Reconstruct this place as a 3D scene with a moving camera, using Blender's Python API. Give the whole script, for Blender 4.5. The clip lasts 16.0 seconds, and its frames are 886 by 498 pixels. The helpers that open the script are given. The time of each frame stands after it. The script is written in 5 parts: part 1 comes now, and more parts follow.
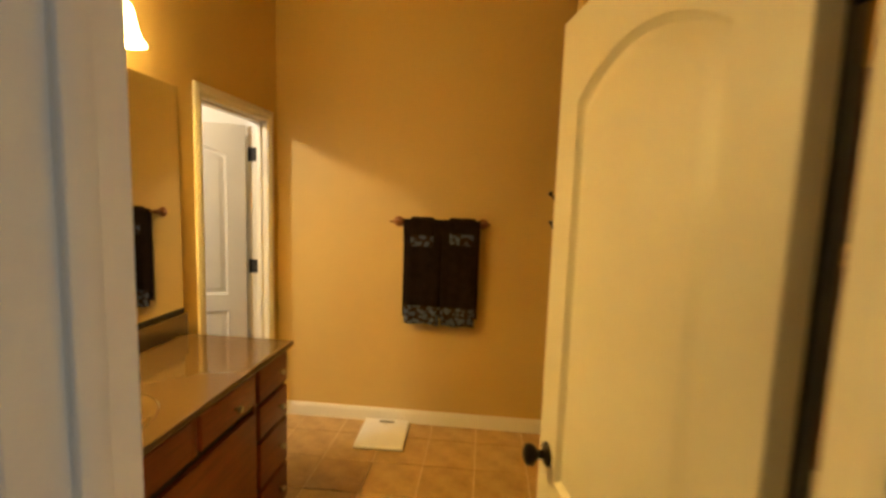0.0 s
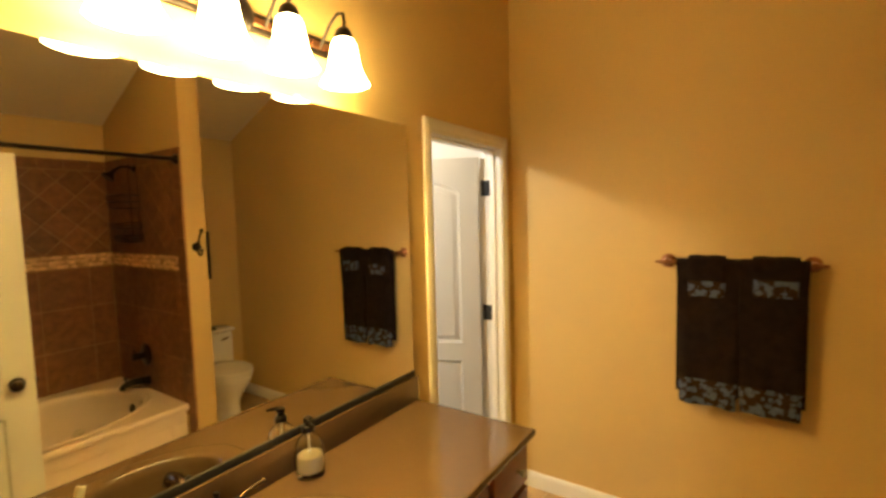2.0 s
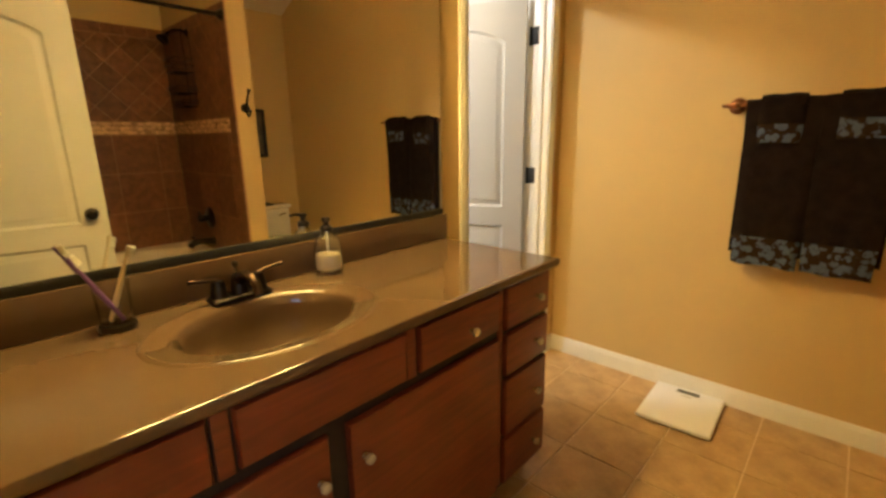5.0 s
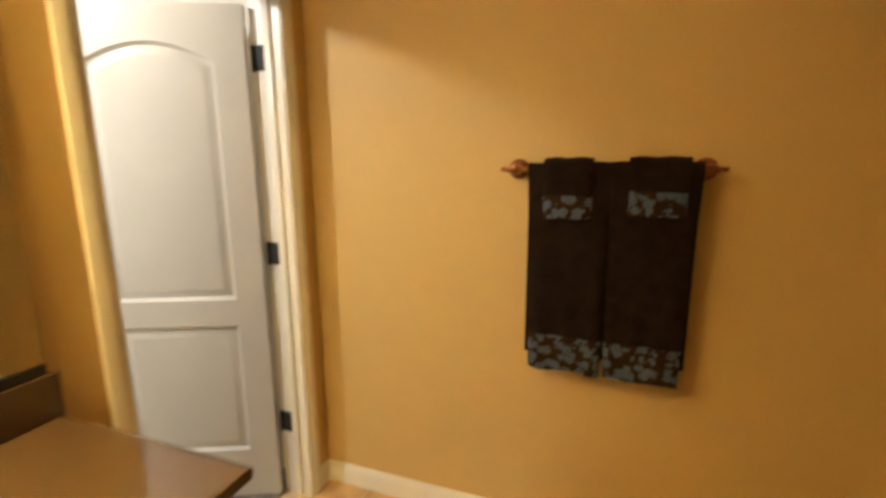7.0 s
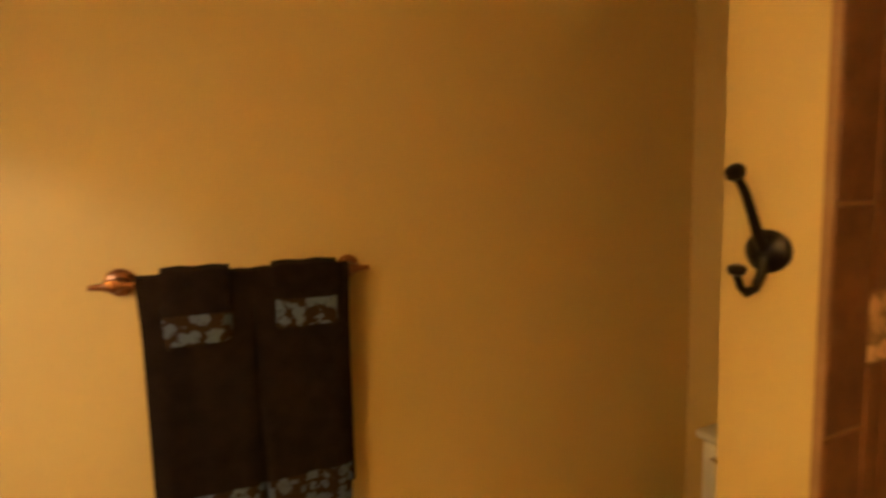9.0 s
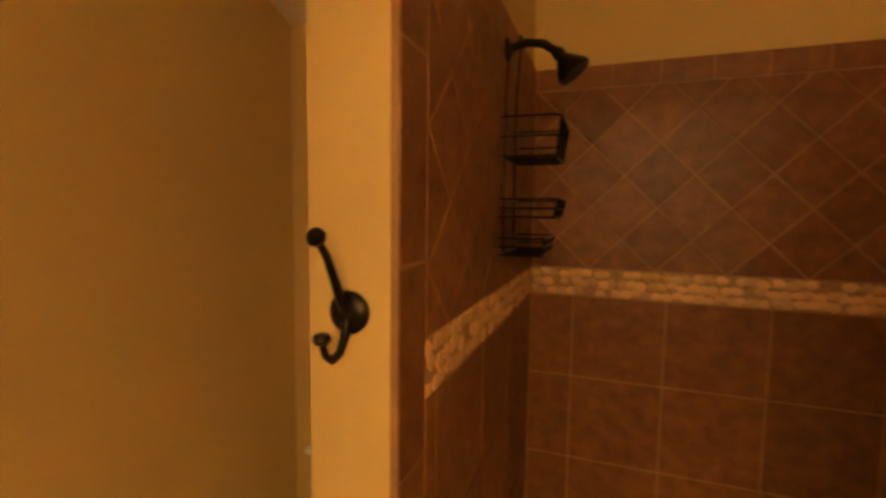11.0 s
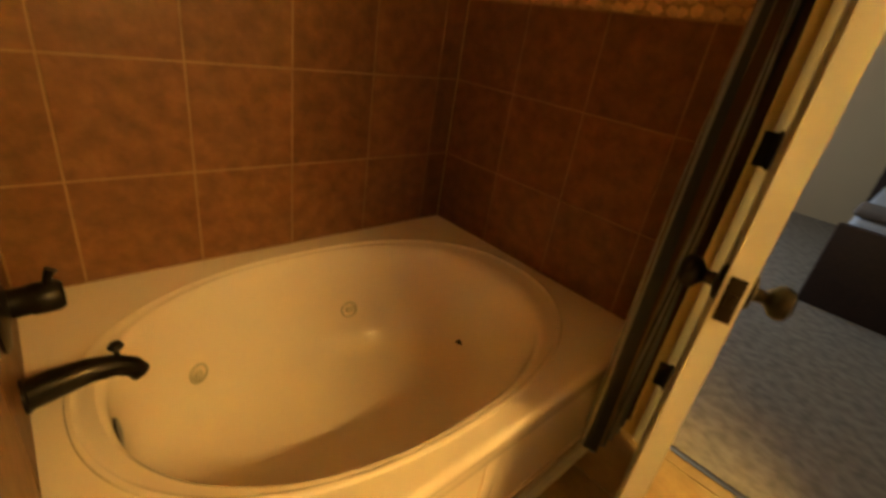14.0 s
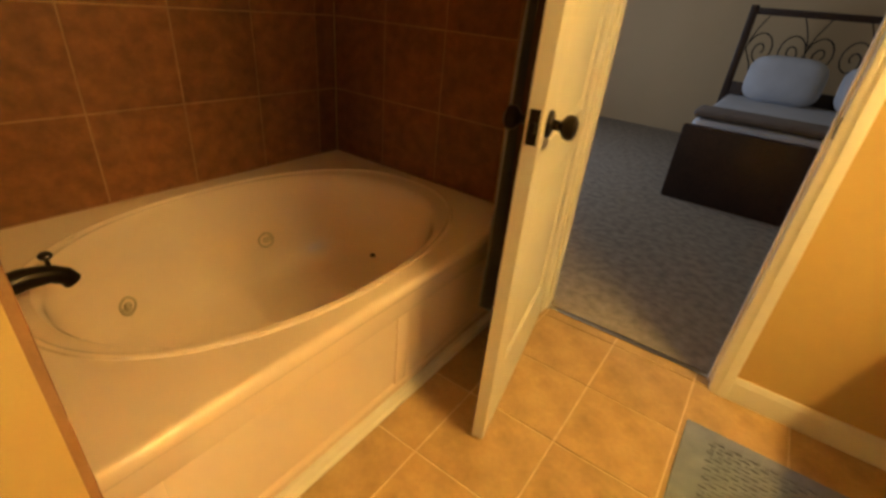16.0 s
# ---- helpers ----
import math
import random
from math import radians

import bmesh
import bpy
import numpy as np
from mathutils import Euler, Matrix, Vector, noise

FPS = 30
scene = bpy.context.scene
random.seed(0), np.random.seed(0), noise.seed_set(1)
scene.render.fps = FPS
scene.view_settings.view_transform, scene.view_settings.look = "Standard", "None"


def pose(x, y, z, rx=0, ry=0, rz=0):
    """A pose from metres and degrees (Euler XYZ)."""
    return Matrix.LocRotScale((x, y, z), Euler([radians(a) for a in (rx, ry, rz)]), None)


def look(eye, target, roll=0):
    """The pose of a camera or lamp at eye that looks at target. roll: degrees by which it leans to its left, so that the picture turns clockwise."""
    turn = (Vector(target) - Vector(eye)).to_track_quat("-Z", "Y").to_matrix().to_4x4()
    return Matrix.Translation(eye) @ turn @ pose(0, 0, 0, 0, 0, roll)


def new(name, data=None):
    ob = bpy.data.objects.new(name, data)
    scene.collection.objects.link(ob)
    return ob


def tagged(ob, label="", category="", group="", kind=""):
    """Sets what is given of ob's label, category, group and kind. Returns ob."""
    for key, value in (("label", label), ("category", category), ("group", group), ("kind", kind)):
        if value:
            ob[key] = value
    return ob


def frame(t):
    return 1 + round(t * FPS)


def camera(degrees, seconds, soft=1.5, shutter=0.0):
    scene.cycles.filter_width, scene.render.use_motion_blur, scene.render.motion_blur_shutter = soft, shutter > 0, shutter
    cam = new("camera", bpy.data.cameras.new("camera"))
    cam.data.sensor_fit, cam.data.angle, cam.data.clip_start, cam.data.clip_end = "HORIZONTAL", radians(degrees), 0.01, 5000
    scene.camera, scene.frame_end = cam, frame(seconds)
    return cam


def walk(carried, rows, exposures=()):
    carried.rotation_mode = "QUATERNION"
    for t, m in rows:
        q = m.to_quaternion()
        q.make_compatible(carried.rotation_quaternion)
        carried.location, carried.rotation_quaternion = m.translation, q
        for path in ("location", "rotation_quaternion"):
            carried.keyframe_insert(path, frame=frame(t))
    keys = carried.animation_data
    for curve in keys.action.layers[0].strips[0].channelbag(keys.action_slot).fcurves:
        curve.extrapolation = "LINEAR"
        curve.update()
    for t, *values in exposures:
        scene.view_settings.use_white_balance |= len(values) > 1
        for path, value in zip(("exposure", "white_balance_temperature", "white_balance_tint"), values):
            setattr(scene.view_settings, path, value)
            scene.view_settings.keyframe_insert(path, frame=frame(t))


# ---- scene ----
cam = camera(88.6, 16.0, soft=2.9, shutter=0.5)
PATH = [
    (0, (0.306, 0.138, 1.601), (0.123, 2.117, 1.382), 2.0),
    (0.5, (0.208, 0.401, 1.605), (-0.127, 2.361, 1.395), 0.7),
    (1, (0.134, 0.564, 1.652), (-0.509, 2.449, 1.471), -0.7),
    (1.5, (0.066, 0.624, 1.702), (-0.845, 2.399, 1.564), -1.3),
    (2, (0.05, 0.661, 1.698), (-1.066, 2.314, 1.55), -1.5),
    (2.5, (0.073, 0.667, 1.659), (-1.174, 2.217, 1.454), -0.8),
    (3, (0.097, 0.653, 1.577), (-1.24, 2.117, 1.308), 0.2),
    (3.2, (0.107, 0.644, 1.524), (-1.258, 2.076, 1.23), 0.0),
    (5.3, (0.158, 0.816, 1.303), (-1.122, 2.271, 0.806), -0.3),
    (5.5, (0.133, 0.896, 1.292), (-1.098, 2.393, 0.799), 0.2),
    (6, (0.087, 1.146, 1.327), (-1.009, 2.75, 0.852), 0.4),
    (6.5, (0.042, 1.381, 1.376), (-0.865, 3.112, 0.949), 0.3),
    (7, (0.016, 1.598, 1.469), (-0.659, 3.442, 1.088), -0.3),
    (7.5, (-0.011, 1.739, 1.511), (-0.395, 3.68, 1.221), -0.5),
    (8, (-0.035, 1.84, 1.558), (-0.067, 3.826, 1.326), -1.1),
    (8.5, (-0.006, 1.861, 1.569), (0.353, 3.821, 1.391), -1.7),
    (9, (-0.003, 1.835, 1.602), (0.808, 3.655, 1.43), -1.4),
    (9.5, (0.042, 1.834, 1.608), (1.208, 3.456, 1.51), -0.2),
    (11.8, (0.137, 1.92, 1.697), (2.114, 1.958, 1.401), 0.6),
    (12, (0.142, 1.921, 1.674), (2.111, 1.801, 1.348), 0.4),
    (12.5, (0.183, 1.937, 1.575), (2.082, 1.469, 1.153), -0.5),
    (13, (0.249, 1.97, 1.434), (2.013, 1.201, 0.89), 0.1),
    (13.5, (0.345, 2.012, 1.343), (1.864, 0.945, 0.598), 4.5),
    (14, (0.383, 2.066, 1.263), (1.639, 0.773, 0.396), 9.3),
    (14.5, (0.369, 2.133, 1.213), (1.423, 0.711, 0.281), 11.2),
    (15, (0.327, 2.178, 1.163), (1.295, 0.701, 0.224), 10.8),
    (15.5, (0.246, 2.211, 1.148), (1.189, 0.714, 0.216), 8.9),
    (16, (0.101, 2.22, 1.176), (1.066, 0.75, 0.224), 5.7),
]
EXPOSURES = [(0.0, -0.22, 7100, 12), (1.0, -0.08, 6350, 12), (1.5, 0.0, 6080, 11), (3.0, 0.0, 6100, 11), (5.5, 0.0, 5500, 12), (7.5, -0.15, 5550, 12), (8.5, -0.2, 6200, 15),
             (9.5, -0.2, 6500, 22), (12.0, -0.22, 6900, 34), (13.0, 0.10, 6550, 10), (13.5, 0.38, 6450, 8), (14.5, 0.54, 6700, 12), (16.0, 0.37, 6450, 17)]
walk(cam, [(t, look(eye, target, roll)) for t, eye, target, roll in PATH], EXPOSURES)

# ---- world, large lights ----
world = bpy.data.worlds.new("world")
scene.world = world
world.use_nodes = True
wnt = world.node_tree
sky = wnt.nodes.new("ShaderNodeTexSky")
sky.sky_type = "NISHITA"
sky.sun_disc = False
sky.sun_elevation = radians(35)
sky.sun_rotation = radians(200)
wnt.links.new(sky.outputs["Color"], wnt.nodes["Background"].inputs["Color"])
wnt.nodes["Background"].inputs["Strength"].default_value = 0.08

WARM = (1.0, 0.62, 0.12)
BULB_Y = (1.112, 1.314, 1.516, 1.722)
BULB_W = 13.5
SHADE_GLOW = 49.0
CLOSET_W = 78.0
WINDOW_W = 26


def lamp(name, kind, energy, colour, m, size=0.05, size_y=0.0):
    data = bpy.data.lights.new(name, kind)
    data.energy, data.color = energy, colour
    if kind == "AREA":
        data.shape, data.size, data.size_y = "RECTANGLE", size, size_y or size
    else:
        data.shadow_soft_size = size
    ob = new(name, data)
    ob.matrix_world = m
    return ob


for by in BULB_Y:
    lamp("bulb_light", "POINT", BULB_W, WARM, pose(-1.025, by, 2.165), 0.035)
lamp("closet_ceiling_light", "POINT", CLOSET_W, (1.0, 0.91, 0.76), pose(-2.05, 1.85, 2.40), 0.08)
lamp("bedroom_window_light", "AREA", WINDOW_W, (0.72, 0.84, 1.0), pose(3.14, -1.5, 1.45, 0, 90, 0), 1.3, 1.3)


# ---- materials ----
def material(name, colour, rough=0.5, metal=0.0, spread=0.06, scale=6.0, fine=120.0, bump=0.1, bump_scale=None,
             colour2=None, mix=0.5, vary=0.0, island=False, coat=0.0, spec=0.5, emit=None, glow=0.0, rough_spread=0.1):
    """Principled surface with two scales of colour variation, uneven gloss and fine relief."""
    m = bpy.data.materials.new(name)
    m.use_nodes = True
    nt = m.node_tree
    b = nt.nodes["Principled BSDF"]
    N, L = nt.nodes.new, nt.links.new
    co = N("ShaderNodeTexCoord")
    big = N("ShaderNodeTexNoise")
    big.inputs["Scale"].default_value, big.inputs["Detail"].default_value = scale, 5
    L(co.outputs["Object"], big.inputs["Vector"])
    small = N("ShaderNodeTexNoise")
    small.inputs["Scale"].default_value, small.inputs["Detail"].default_value = fine, 3
    L(co.outputs["Object"], small.inputs["Vector"])
    ramp = N("ShaderNodeMix")
    ramp.data_type = "RGBA"
    c2 = colour2 or tuple(max(0.0, c * (1 - 2 * spread)) for c in colour)
    ramp.inputs["A"].default_value, ramp.inputs["B"].default_value = (*colour, 1), (*c2, 1)
    mr = N("ShaderNodeMapRange")
    mr.inputs["From Min"].default_value, mr.inputs["From Max"].default_value = 0.5 - 0.28 * (1.2 - mix), 0.5 + 0.28 * (1.2 - mix)
    L(big.outputs["Fac"], mr.inputs["Value"])
    L(mr.outputs["Result"], ramp.inputs["Factor"])
    hsv = N("ShaderNodeHueSaturation")
    val = N("ShaderNodeMath")
    val.operation = "MULTIPLY_ADD"
    val.inputs[1].default_value, val.inputs[2].default_value = 2 * spread, 1 - spread
    L(small.outputs["Fac"], val.inputs[0])
    last = val
    if vary:
        src = N("ShaderNodeNewGeometry") if island else N("ShaderNodeObjectInfo")
        v2 = N("ShaderNodeMath")
        v2.operation = "MULTIPLY_ADD"
        v2.inputs[1].default_value = 2 * vary
        v3 = N("ShaderNodeMath")
        v3.operation = "SUBTRACT"
        L(val.outputs[0], v3.inputs[0])
        v3.inputs[1].default_value = vary
        L(src.outputs["Random Per Island" if island else "Random"], v2.inputs[0])
        L(v3.outputs[0], v2.inputs[2])
        last = v2
    L(last.outputs[0], hsv.inputs["Value"])
    L(ramp.outputs["Result"], hsv.inputs["Color"])
    L(hsv.outputs["Color"], b.inputs["Base Color"])
    rr = N("ShaderNodeMath")
    rr.operation = "MULTIPLY_ADD"
    rr.inputs[1].default_value, rr.inputs[2].default_value = rough_spread, rough - rough_spread / 2
    L(big.outputs["Fac"], rr.inputs[0])
    L(rr.outputs[0], b.inputs["Roughness"])
    b.inputs["Metallic"].default_value = metal
    b.inputs["Coat Weight"].default_value = coat
    b.inputs["Specular IOR Level"].default_value = spec
    if bump:
        bn = N("ShaderNodeTexNoise")
        bn.inputs["Scale"].default_value, bn.inputs["Detail"].default_value = bump_scale or fine, 3
        L(co.outputs["Object"], bn.inputs["Vector"])
        bp = N("ShaderNodeBump")
        bp.inputs["Strength"].default_value, bp.inputs["Distance"].default_value = bump, 0.002
        L(bn.outputs["Fac"], bp.inputs["Height"])
        L(bp.outputs["Normal"], b.inputs["Normal"])
    if emit:
        b.inputs["Emission Color"].default_value = (*emit, 1)
        b.inputs["Emission Strength"].default_value = glow
    return m


def wood_material(name, dark, light):
    m = bpy.data.materials.new(name)
    m.use_nodes = True
    nt = m.node_tree
    b = nt.nodes["Principled BSDF"]
    N, L = nt.nodes.new, nt.links.new
    co = N("ShaderNodeTexCoord")
    mp = N("ShaderNodeMapping")
    mp.inputs["Scale"].default_value = (30, 2.2, 30)
    L(co.outputs["Object"], mp.inputs["Vector"])
    n1 = N("ShaderNodeTexNoise")
    n1.inputs["Scale"].default_value, n1.inputs["Detail"].default_value, n1.inputs["Distortion"].default_value = 1.6, 6, 1.2
    L(mp.outputs["Vector"], n1.inputs["Vector"])
    n2 = N("ShaderNodeTexNoise")
    n2.inputs["Scale"].default_value, n2.inputs["Detail"].default_value = 5, 3
    L(co.outputs["Object"], n2.inputs["Vector"])
    add = N("ShaderNodeMath")
    add.operation = "MULTIPLY_ADD"
    add.inputs[1].default_value = 0.5
    L(n2.outputs["Fac"], add.inputs[0])
    L(n1.outputs["Fac"], add.inputs[2])
    cr = N("ShaderNodeValToRGB")
    cr.color_ramp.elements[0].position, cr.color_ramp.elements[0].color = 0.5, (*dark, 1)
    cr.color_ramp.elements[1].position, cr.color_ramp.elements[1].color = 0.95, (*light, 1)
    L(add.outputs[0], cr.inputs["Fac"])
    L(cr.outputs["Color"], b.inputs["Base Color"])
    b.inputs["Roughness"].default_value = 0.38
    b.inputs["Coat Weight"].default_value = 0.15
    bp = N("ShaderNodeBump")
    bp.inputs["Strength"].default_value, bp.inputs["Distance"].default_value = 0.06, 0.001
    L(n1.outputs["Fac"], bp.inputs["Height"])
    L(bp.outputs["Normal"], b.inputs["Normal"])
    return m


def glass_material(name, tint=(1, 1, 1), rough=0.0):
    m = bpy.data.materials.new(name)
    m.use_nodes = True
    b = m.node_tree.nodes["Principled BSDF"]
    b.inputs["Base Color"].default_value = (*tint, 1)
    b.inputs["Transmission Weight"].default_value = 1.0
    b.inputs["Roughness"].default_value = rough
    b.inputs["IOR"].default_value = 1.45
    return m


PAINT = material("tan_wall_paint", (0.63, 0.444, 0.165), 0.62, spread=0.03, scale=1.3, fine=220, bump=0.12, bump_scale=160, mix=0.2)
CEIL = material("ceiling_paint", (0.74, 0.64, 0.46), 0.8, spread=0.03, scale=2, fine=90, bump=0.5, bump_scale=70)
TRIM = material("white_trim_paint", (0.84, 0.81, 0.73), 0.34, spread=0.025, scale=4, fine=60, bump=0.03)
DOORP = material("door_paint", (0.72, 0.69, 0.60), 0.4, spread=0.02, scale=5, fine=90, bump=0.06, bump_scale=240)
WHITEWALL = material("closet_paint", (0.78, 0.76, 0.70), 0.7, spread=0.03, scale=2, fine=120, bump=0.1)
BEDPAINT = material("bedroom_paint", (0.56, 0.42, 0.24), 0.7, spread=0.03, scale=2, fine=120, bump=0.1)
GROUT = material("floor_grout", (0.80, 0.61, 0.37), 0.85, spread=0.1, scale=20, fine=200, bump=0.2)
FTILE = material("floor_tile_clay", (0.55, 0.365, 0.165), 0.36, spread=0.16, scale=9, fine=60, bump=0.12, bump_scale=30,
                 colour2=(0.37, 0.24, 0.103), mix=0.5, vary=0.07)
WTILE = material("wall_tile_brown", (0.255, 0.106, 0.041), 0.42, spread=0.20, scale=19, fine=60, bump=0.1, bump_scale=25,
                 colour2=(0.150, 0.061, 0.024), mix=0.4, vary=0.12, spec=0.3)
WGROUT = material("wall_grout", (0.37, 0.200, 0.088), 0.85, spread=0.12, scale=14, fine=150, bump=0.2)
PEBBLE = material("pebble_cream", (0.76, 0.45, 0.205), 0.55, spread=0.15, scale=40, fine=140, bump=0.2, vary=0.24)
BANDBED = material("pebble_bed", (0.46, 0.27, 0.12), 0.85, spread=0.2, scale=60, fine=200, bump=0.3)
COUNTER = material("cultured_marble_taupe", (0.108, 0.067, 0.035), 0.10, spread=0.04, scale=3, fine=40, bump=0.0, rough_spread=0.03, spec=0.5)
CHERRY = wood_material("cherry_wood", (0.13, 0.025, 0.0075), (0.215, 0.045, 0.013))
# near-black brown: shadow in the cabinet's gaps, put into the colour
GAPSHADE = material("cabinet_gap_shade", (0.014, 0.005, 0.003), 0.6, spread=0.1, scale=12, fine=90, bump=0.05)
BRONZE = material("oil_rubbed_bronze", (0.022, 0.016, 0.012), 0.32, metal=0.7, spread=0.2, scale=20, fine=120, bump=0.05)
COPPER = material("worn_copper_bronze", (0.35, 0.16, 0.075), 0.28, metal=0.9, spread=0.15, scale=30, fine=150, bump=0.04)
WORN = material("worn_dark_bronze", (0.075, 0.042, 0.028), 0.24, metal=0.8, spread=0.3, scale=40, fine=150, bump=0.04)
CHROME = material("brushed_nickel", (0.62, 0.58, 0.5), 0.2, metal=1.0, spread=0.04, scale=30, fine=200, bump=0.02)
ACRYLIC = material("tub_acrylic_bone", (0.88, 0.72, 0.57), 0.06, spread=0.015, scale=2, fine=40, bump=0.0, coat=0.4, rough_spread=0.05)
CERAMIC = material("toilet_ceramic", (0.80, 0.77, 0.70), 0.1, spread=0.01, scale=3, fine=40, bump=0.0, coat=0.3, rough_spread=0.03)
TOWEL = material("dark_brown_terry", (0.015, 0.008, 0.0055), 0.95, spread=0.25, scale=25, fine=420, bump=0.9, bump_scale=420, spec=0.15)
# lighter, more orange copy of the brown terry: near lamplight in the colour
LITTERRY = material("lamp_lit_brown_terry", (0.085, 0.034, 0.013), 0.95, spread=0.3, scale=18, fine=420, bump=0.9, bump_scale=420, spec=0.15)
BLACK = material("black_rubber", (0.012, 0.012, 0.012), 0.7, spread=0.1, scale=20, fine=100, bump=0.1)
CARPET = material("beige_carpet", (0.34, 0.29, 0.23), 0.95, spread=0.2, scale=20, fine=260, bump=1.0, bump_scale=260, spec=0.1)
MIRROR = bpy.data.materials.new("mirror_silver")
MIRROR.use_nodes = True
MIRROR.node_tree.nodes["Principled BSDF"].inputs["Base Color"].default_value = (0.80, 0.80, 0.77, 1)
MIRROR.node_tree.nodes["Principled BSDF"].inputs["Metallic"].default_value = 1.0
MIRROR.node_tree.nodes["Principled BSDF"].inputs["Roughness"].default_value = 0.012
GLASS = glass_material("clear_glass")
OPAL = material("lit_opal_glass", (0.9, 0.85, 0.75), 0.35, spread=0.01, scale=5, fine=50, bump=0.0, emit=(1.0, 0.70, 0.24), glow=SHADE_GLOW)


# ---- mesh helpers ----
def add_box(bm, x0, x1, y0, y1, z0, z1, bevel=0.0, m=None, segments=2):
    r = bmesh.ops.create_cube(bm, size=1.0)
    vs = r["verts"]
    bmesh.ops.scale(bm, verts=vs, vec=(x1 - x0, y1 - y0, z1 - z0))
    bmesh.ops.translate(bm, verts=vs, vec=((x0 + x1) / 2, (y0 + y1) / 2, (z0 + z1) / 2))
    if bevel:
        es = list({e for v in vs for e in v.link_edges})
        r2 = bmesh.ops.bevel(bm, geom=es, offset=bevel, segments=segments, affect="EDGES", profile=0.5)
        vs = list({v for fc in r2["faces"] for v in fc.verts} | {v for v in vs if v.is_valid})
    if m is not None:
        bmesh.ops.transform(bm, matrix=m, verts=vs)
    return bm


def box(x0, x1, y0, y1, z0, z1, bevel=0.0, segments=2):
    return add_box(bmesh.new(), x0, x1, y0, y1, z0, z1, bevel, None, segments)


def add_lathe(bm, profile, seg=24, m=None):
    """A turned shape round z from (radius, height) pairs; ends close where the radius is 0."""
    rings = []
    for r, z in profile:
        if r < 1e-6:
            rings.append([bm.verts.new((0, 0, z))])
        else:
            rings.append([bm.verts.new((r * math.cos(2 * math.pi * i / seg), r * math.sin(2 * math.pi * i / seg), z)) for i in range(seg)])
    for a, b in zip(rings, rings[1:]):
        for i in range(seg):
            j = (i + 1) % seg
            q = [a[i % len(a)], a[j % len(a)], b[j % len(b)], b[i % len(b)]]
            q = list(dict.fromkeys(q))
            if len(q) > 2:
                bm.faces.new(q)
    if m is not None:
        bmesh.ops.transform(bm, matrix=m, verts=[v for r in rings for v in r])
    bmesh.ops.recalc_face_normals(bm, faces=bm.faces)
    return bm


def lathe(profile, seg=24, m=None):
    return add_lathe(bmesh.new(), profile, seg, m)


def add_tube(bm, pts, radius, seg=10, caps=True):
    """A round bar along a line of points; radius may be one number or one for each point."""
    pts = [Vector(p) for p in pts]
    rad = radius if isinstance(radius, (list, tuple)) else [radius] * len(pts)
    up = Vector((0.123, 0.31, 0.94)).normalized()
    rings = []
    for i, p in enumerate(pts):
        d = (pts[min(i + 1, len(pts) - 1)] - pts[max(i - 1, 0)]).normalized()
        s = d.cross(up)
        if s.length < 1e-4:
            s = d.cross(Vector((1, 0, 0)))
        s.normalize()
        u = s.cross(d).normalized()
        up = u
        rings.append([bm.verts.new(p + rad[i] * (math.cos(2 * math.pi * k / seg) * s + math.sin(2 * math.pi * k / seg) * u)) for k in range(seg)])
    for a, b in zip(rings, rings[1:]):
        for k in range(seg):
            bm.faces.new((a[k], a[(k + 1) % seg], b[(k + 1) % seg], b[k]))
    if caps:
        bm.faces.new(rings[0][::-1])
        bm.faces.new(rings[-1])
    return bm


def tube(pts, radius, seg=10):
    return add_tube(bmesh.new(), pts, radius, seg)


def arc(c, r, a0, a1, n, plane="xz"):
    out = []
    for i in range(n + 1):
        a = radians(a0 + (a1 - a0) * i / n)
        u, v = r * math.cos(a), r * math.sin(a)
        x, y, z = c
        out.append((x + u, y, z + v) if plane == "xz" else (x, y + u, z + v) if plane == "yz" else (x + u, y + v, z))
    return out


def mesh_from(bm, name, smooth=True, angle=40):
    me = bpy.data.meshes.new(name)
    bm.to_mesh(me)
    bm.free()
    if smooth:
        me.shade_smooth()
        me.set_sharp_from_angle(angle=radians(angle))
    return me


def thing(name, x, y, z, label, category, group="", rz=0):
    e = new(name)
    e.empty_display_size = 0.05
    e.matrix_basis = pose(x, y, z, 0, 0, rz)
    return tagged(e, label, category, group)


def part(name, bm, mat, parent, label="", m=None):
    """Links a bmesh, in the thing's own axes, as one mesh object under it."""
    me = mesh_from(bm, name)
    me.materials.append(mat)
    ob = new(name, me)
    ob.parent = parent
    if m is not None:
        ob.matrix_basis = m
    return tagged(ob, label)


def solo(name, bm, mat, label, category, group="", kind="", m=None):
    me = mesh_from(bm, name)
    me.materials.append(mat)
    ob = new(name, me)
    if m is not None:
        ob.matrix_basis = m
    return tagged(ob, label, category, group, kind)


def structure(name, bm, mat, label, category):
    return solo(name, bm, mat, label, category, kind="structure")


# ---- the shell of the bathroom ----
XW, XE, YN, YS = -1.155, 1.80, 3.205, 0.57      # room faces of the walls
XT, YP, YF = 1.800, 2.150, 0.684                # tiled faces round the tub
XC, YC = 0.665, 2.292                           # end and far face of the partition
TOP = 3.4


def ceil_z(x):
    return min(3.35, 2.46 + 0.46 * (XE - x))


floor_main = structure("floor", box(-1.3, 1.98, 0.50, 3.33, -0.12, -0.004), GROUT, "bathroom floor of clay-brown square tiles", "floor")
structure("floor_bedroom", box(-1.62, 3.2, -4.2, 0.50, -0.12, 0.004), CARPET, "beige carpet of the bedroom", "floor")
structure("floor_closet", box(-3.0, -1.3, 0.4, 3.35, -0.12, 0.004), CARPET, "pale carpet of the closet", "floor")

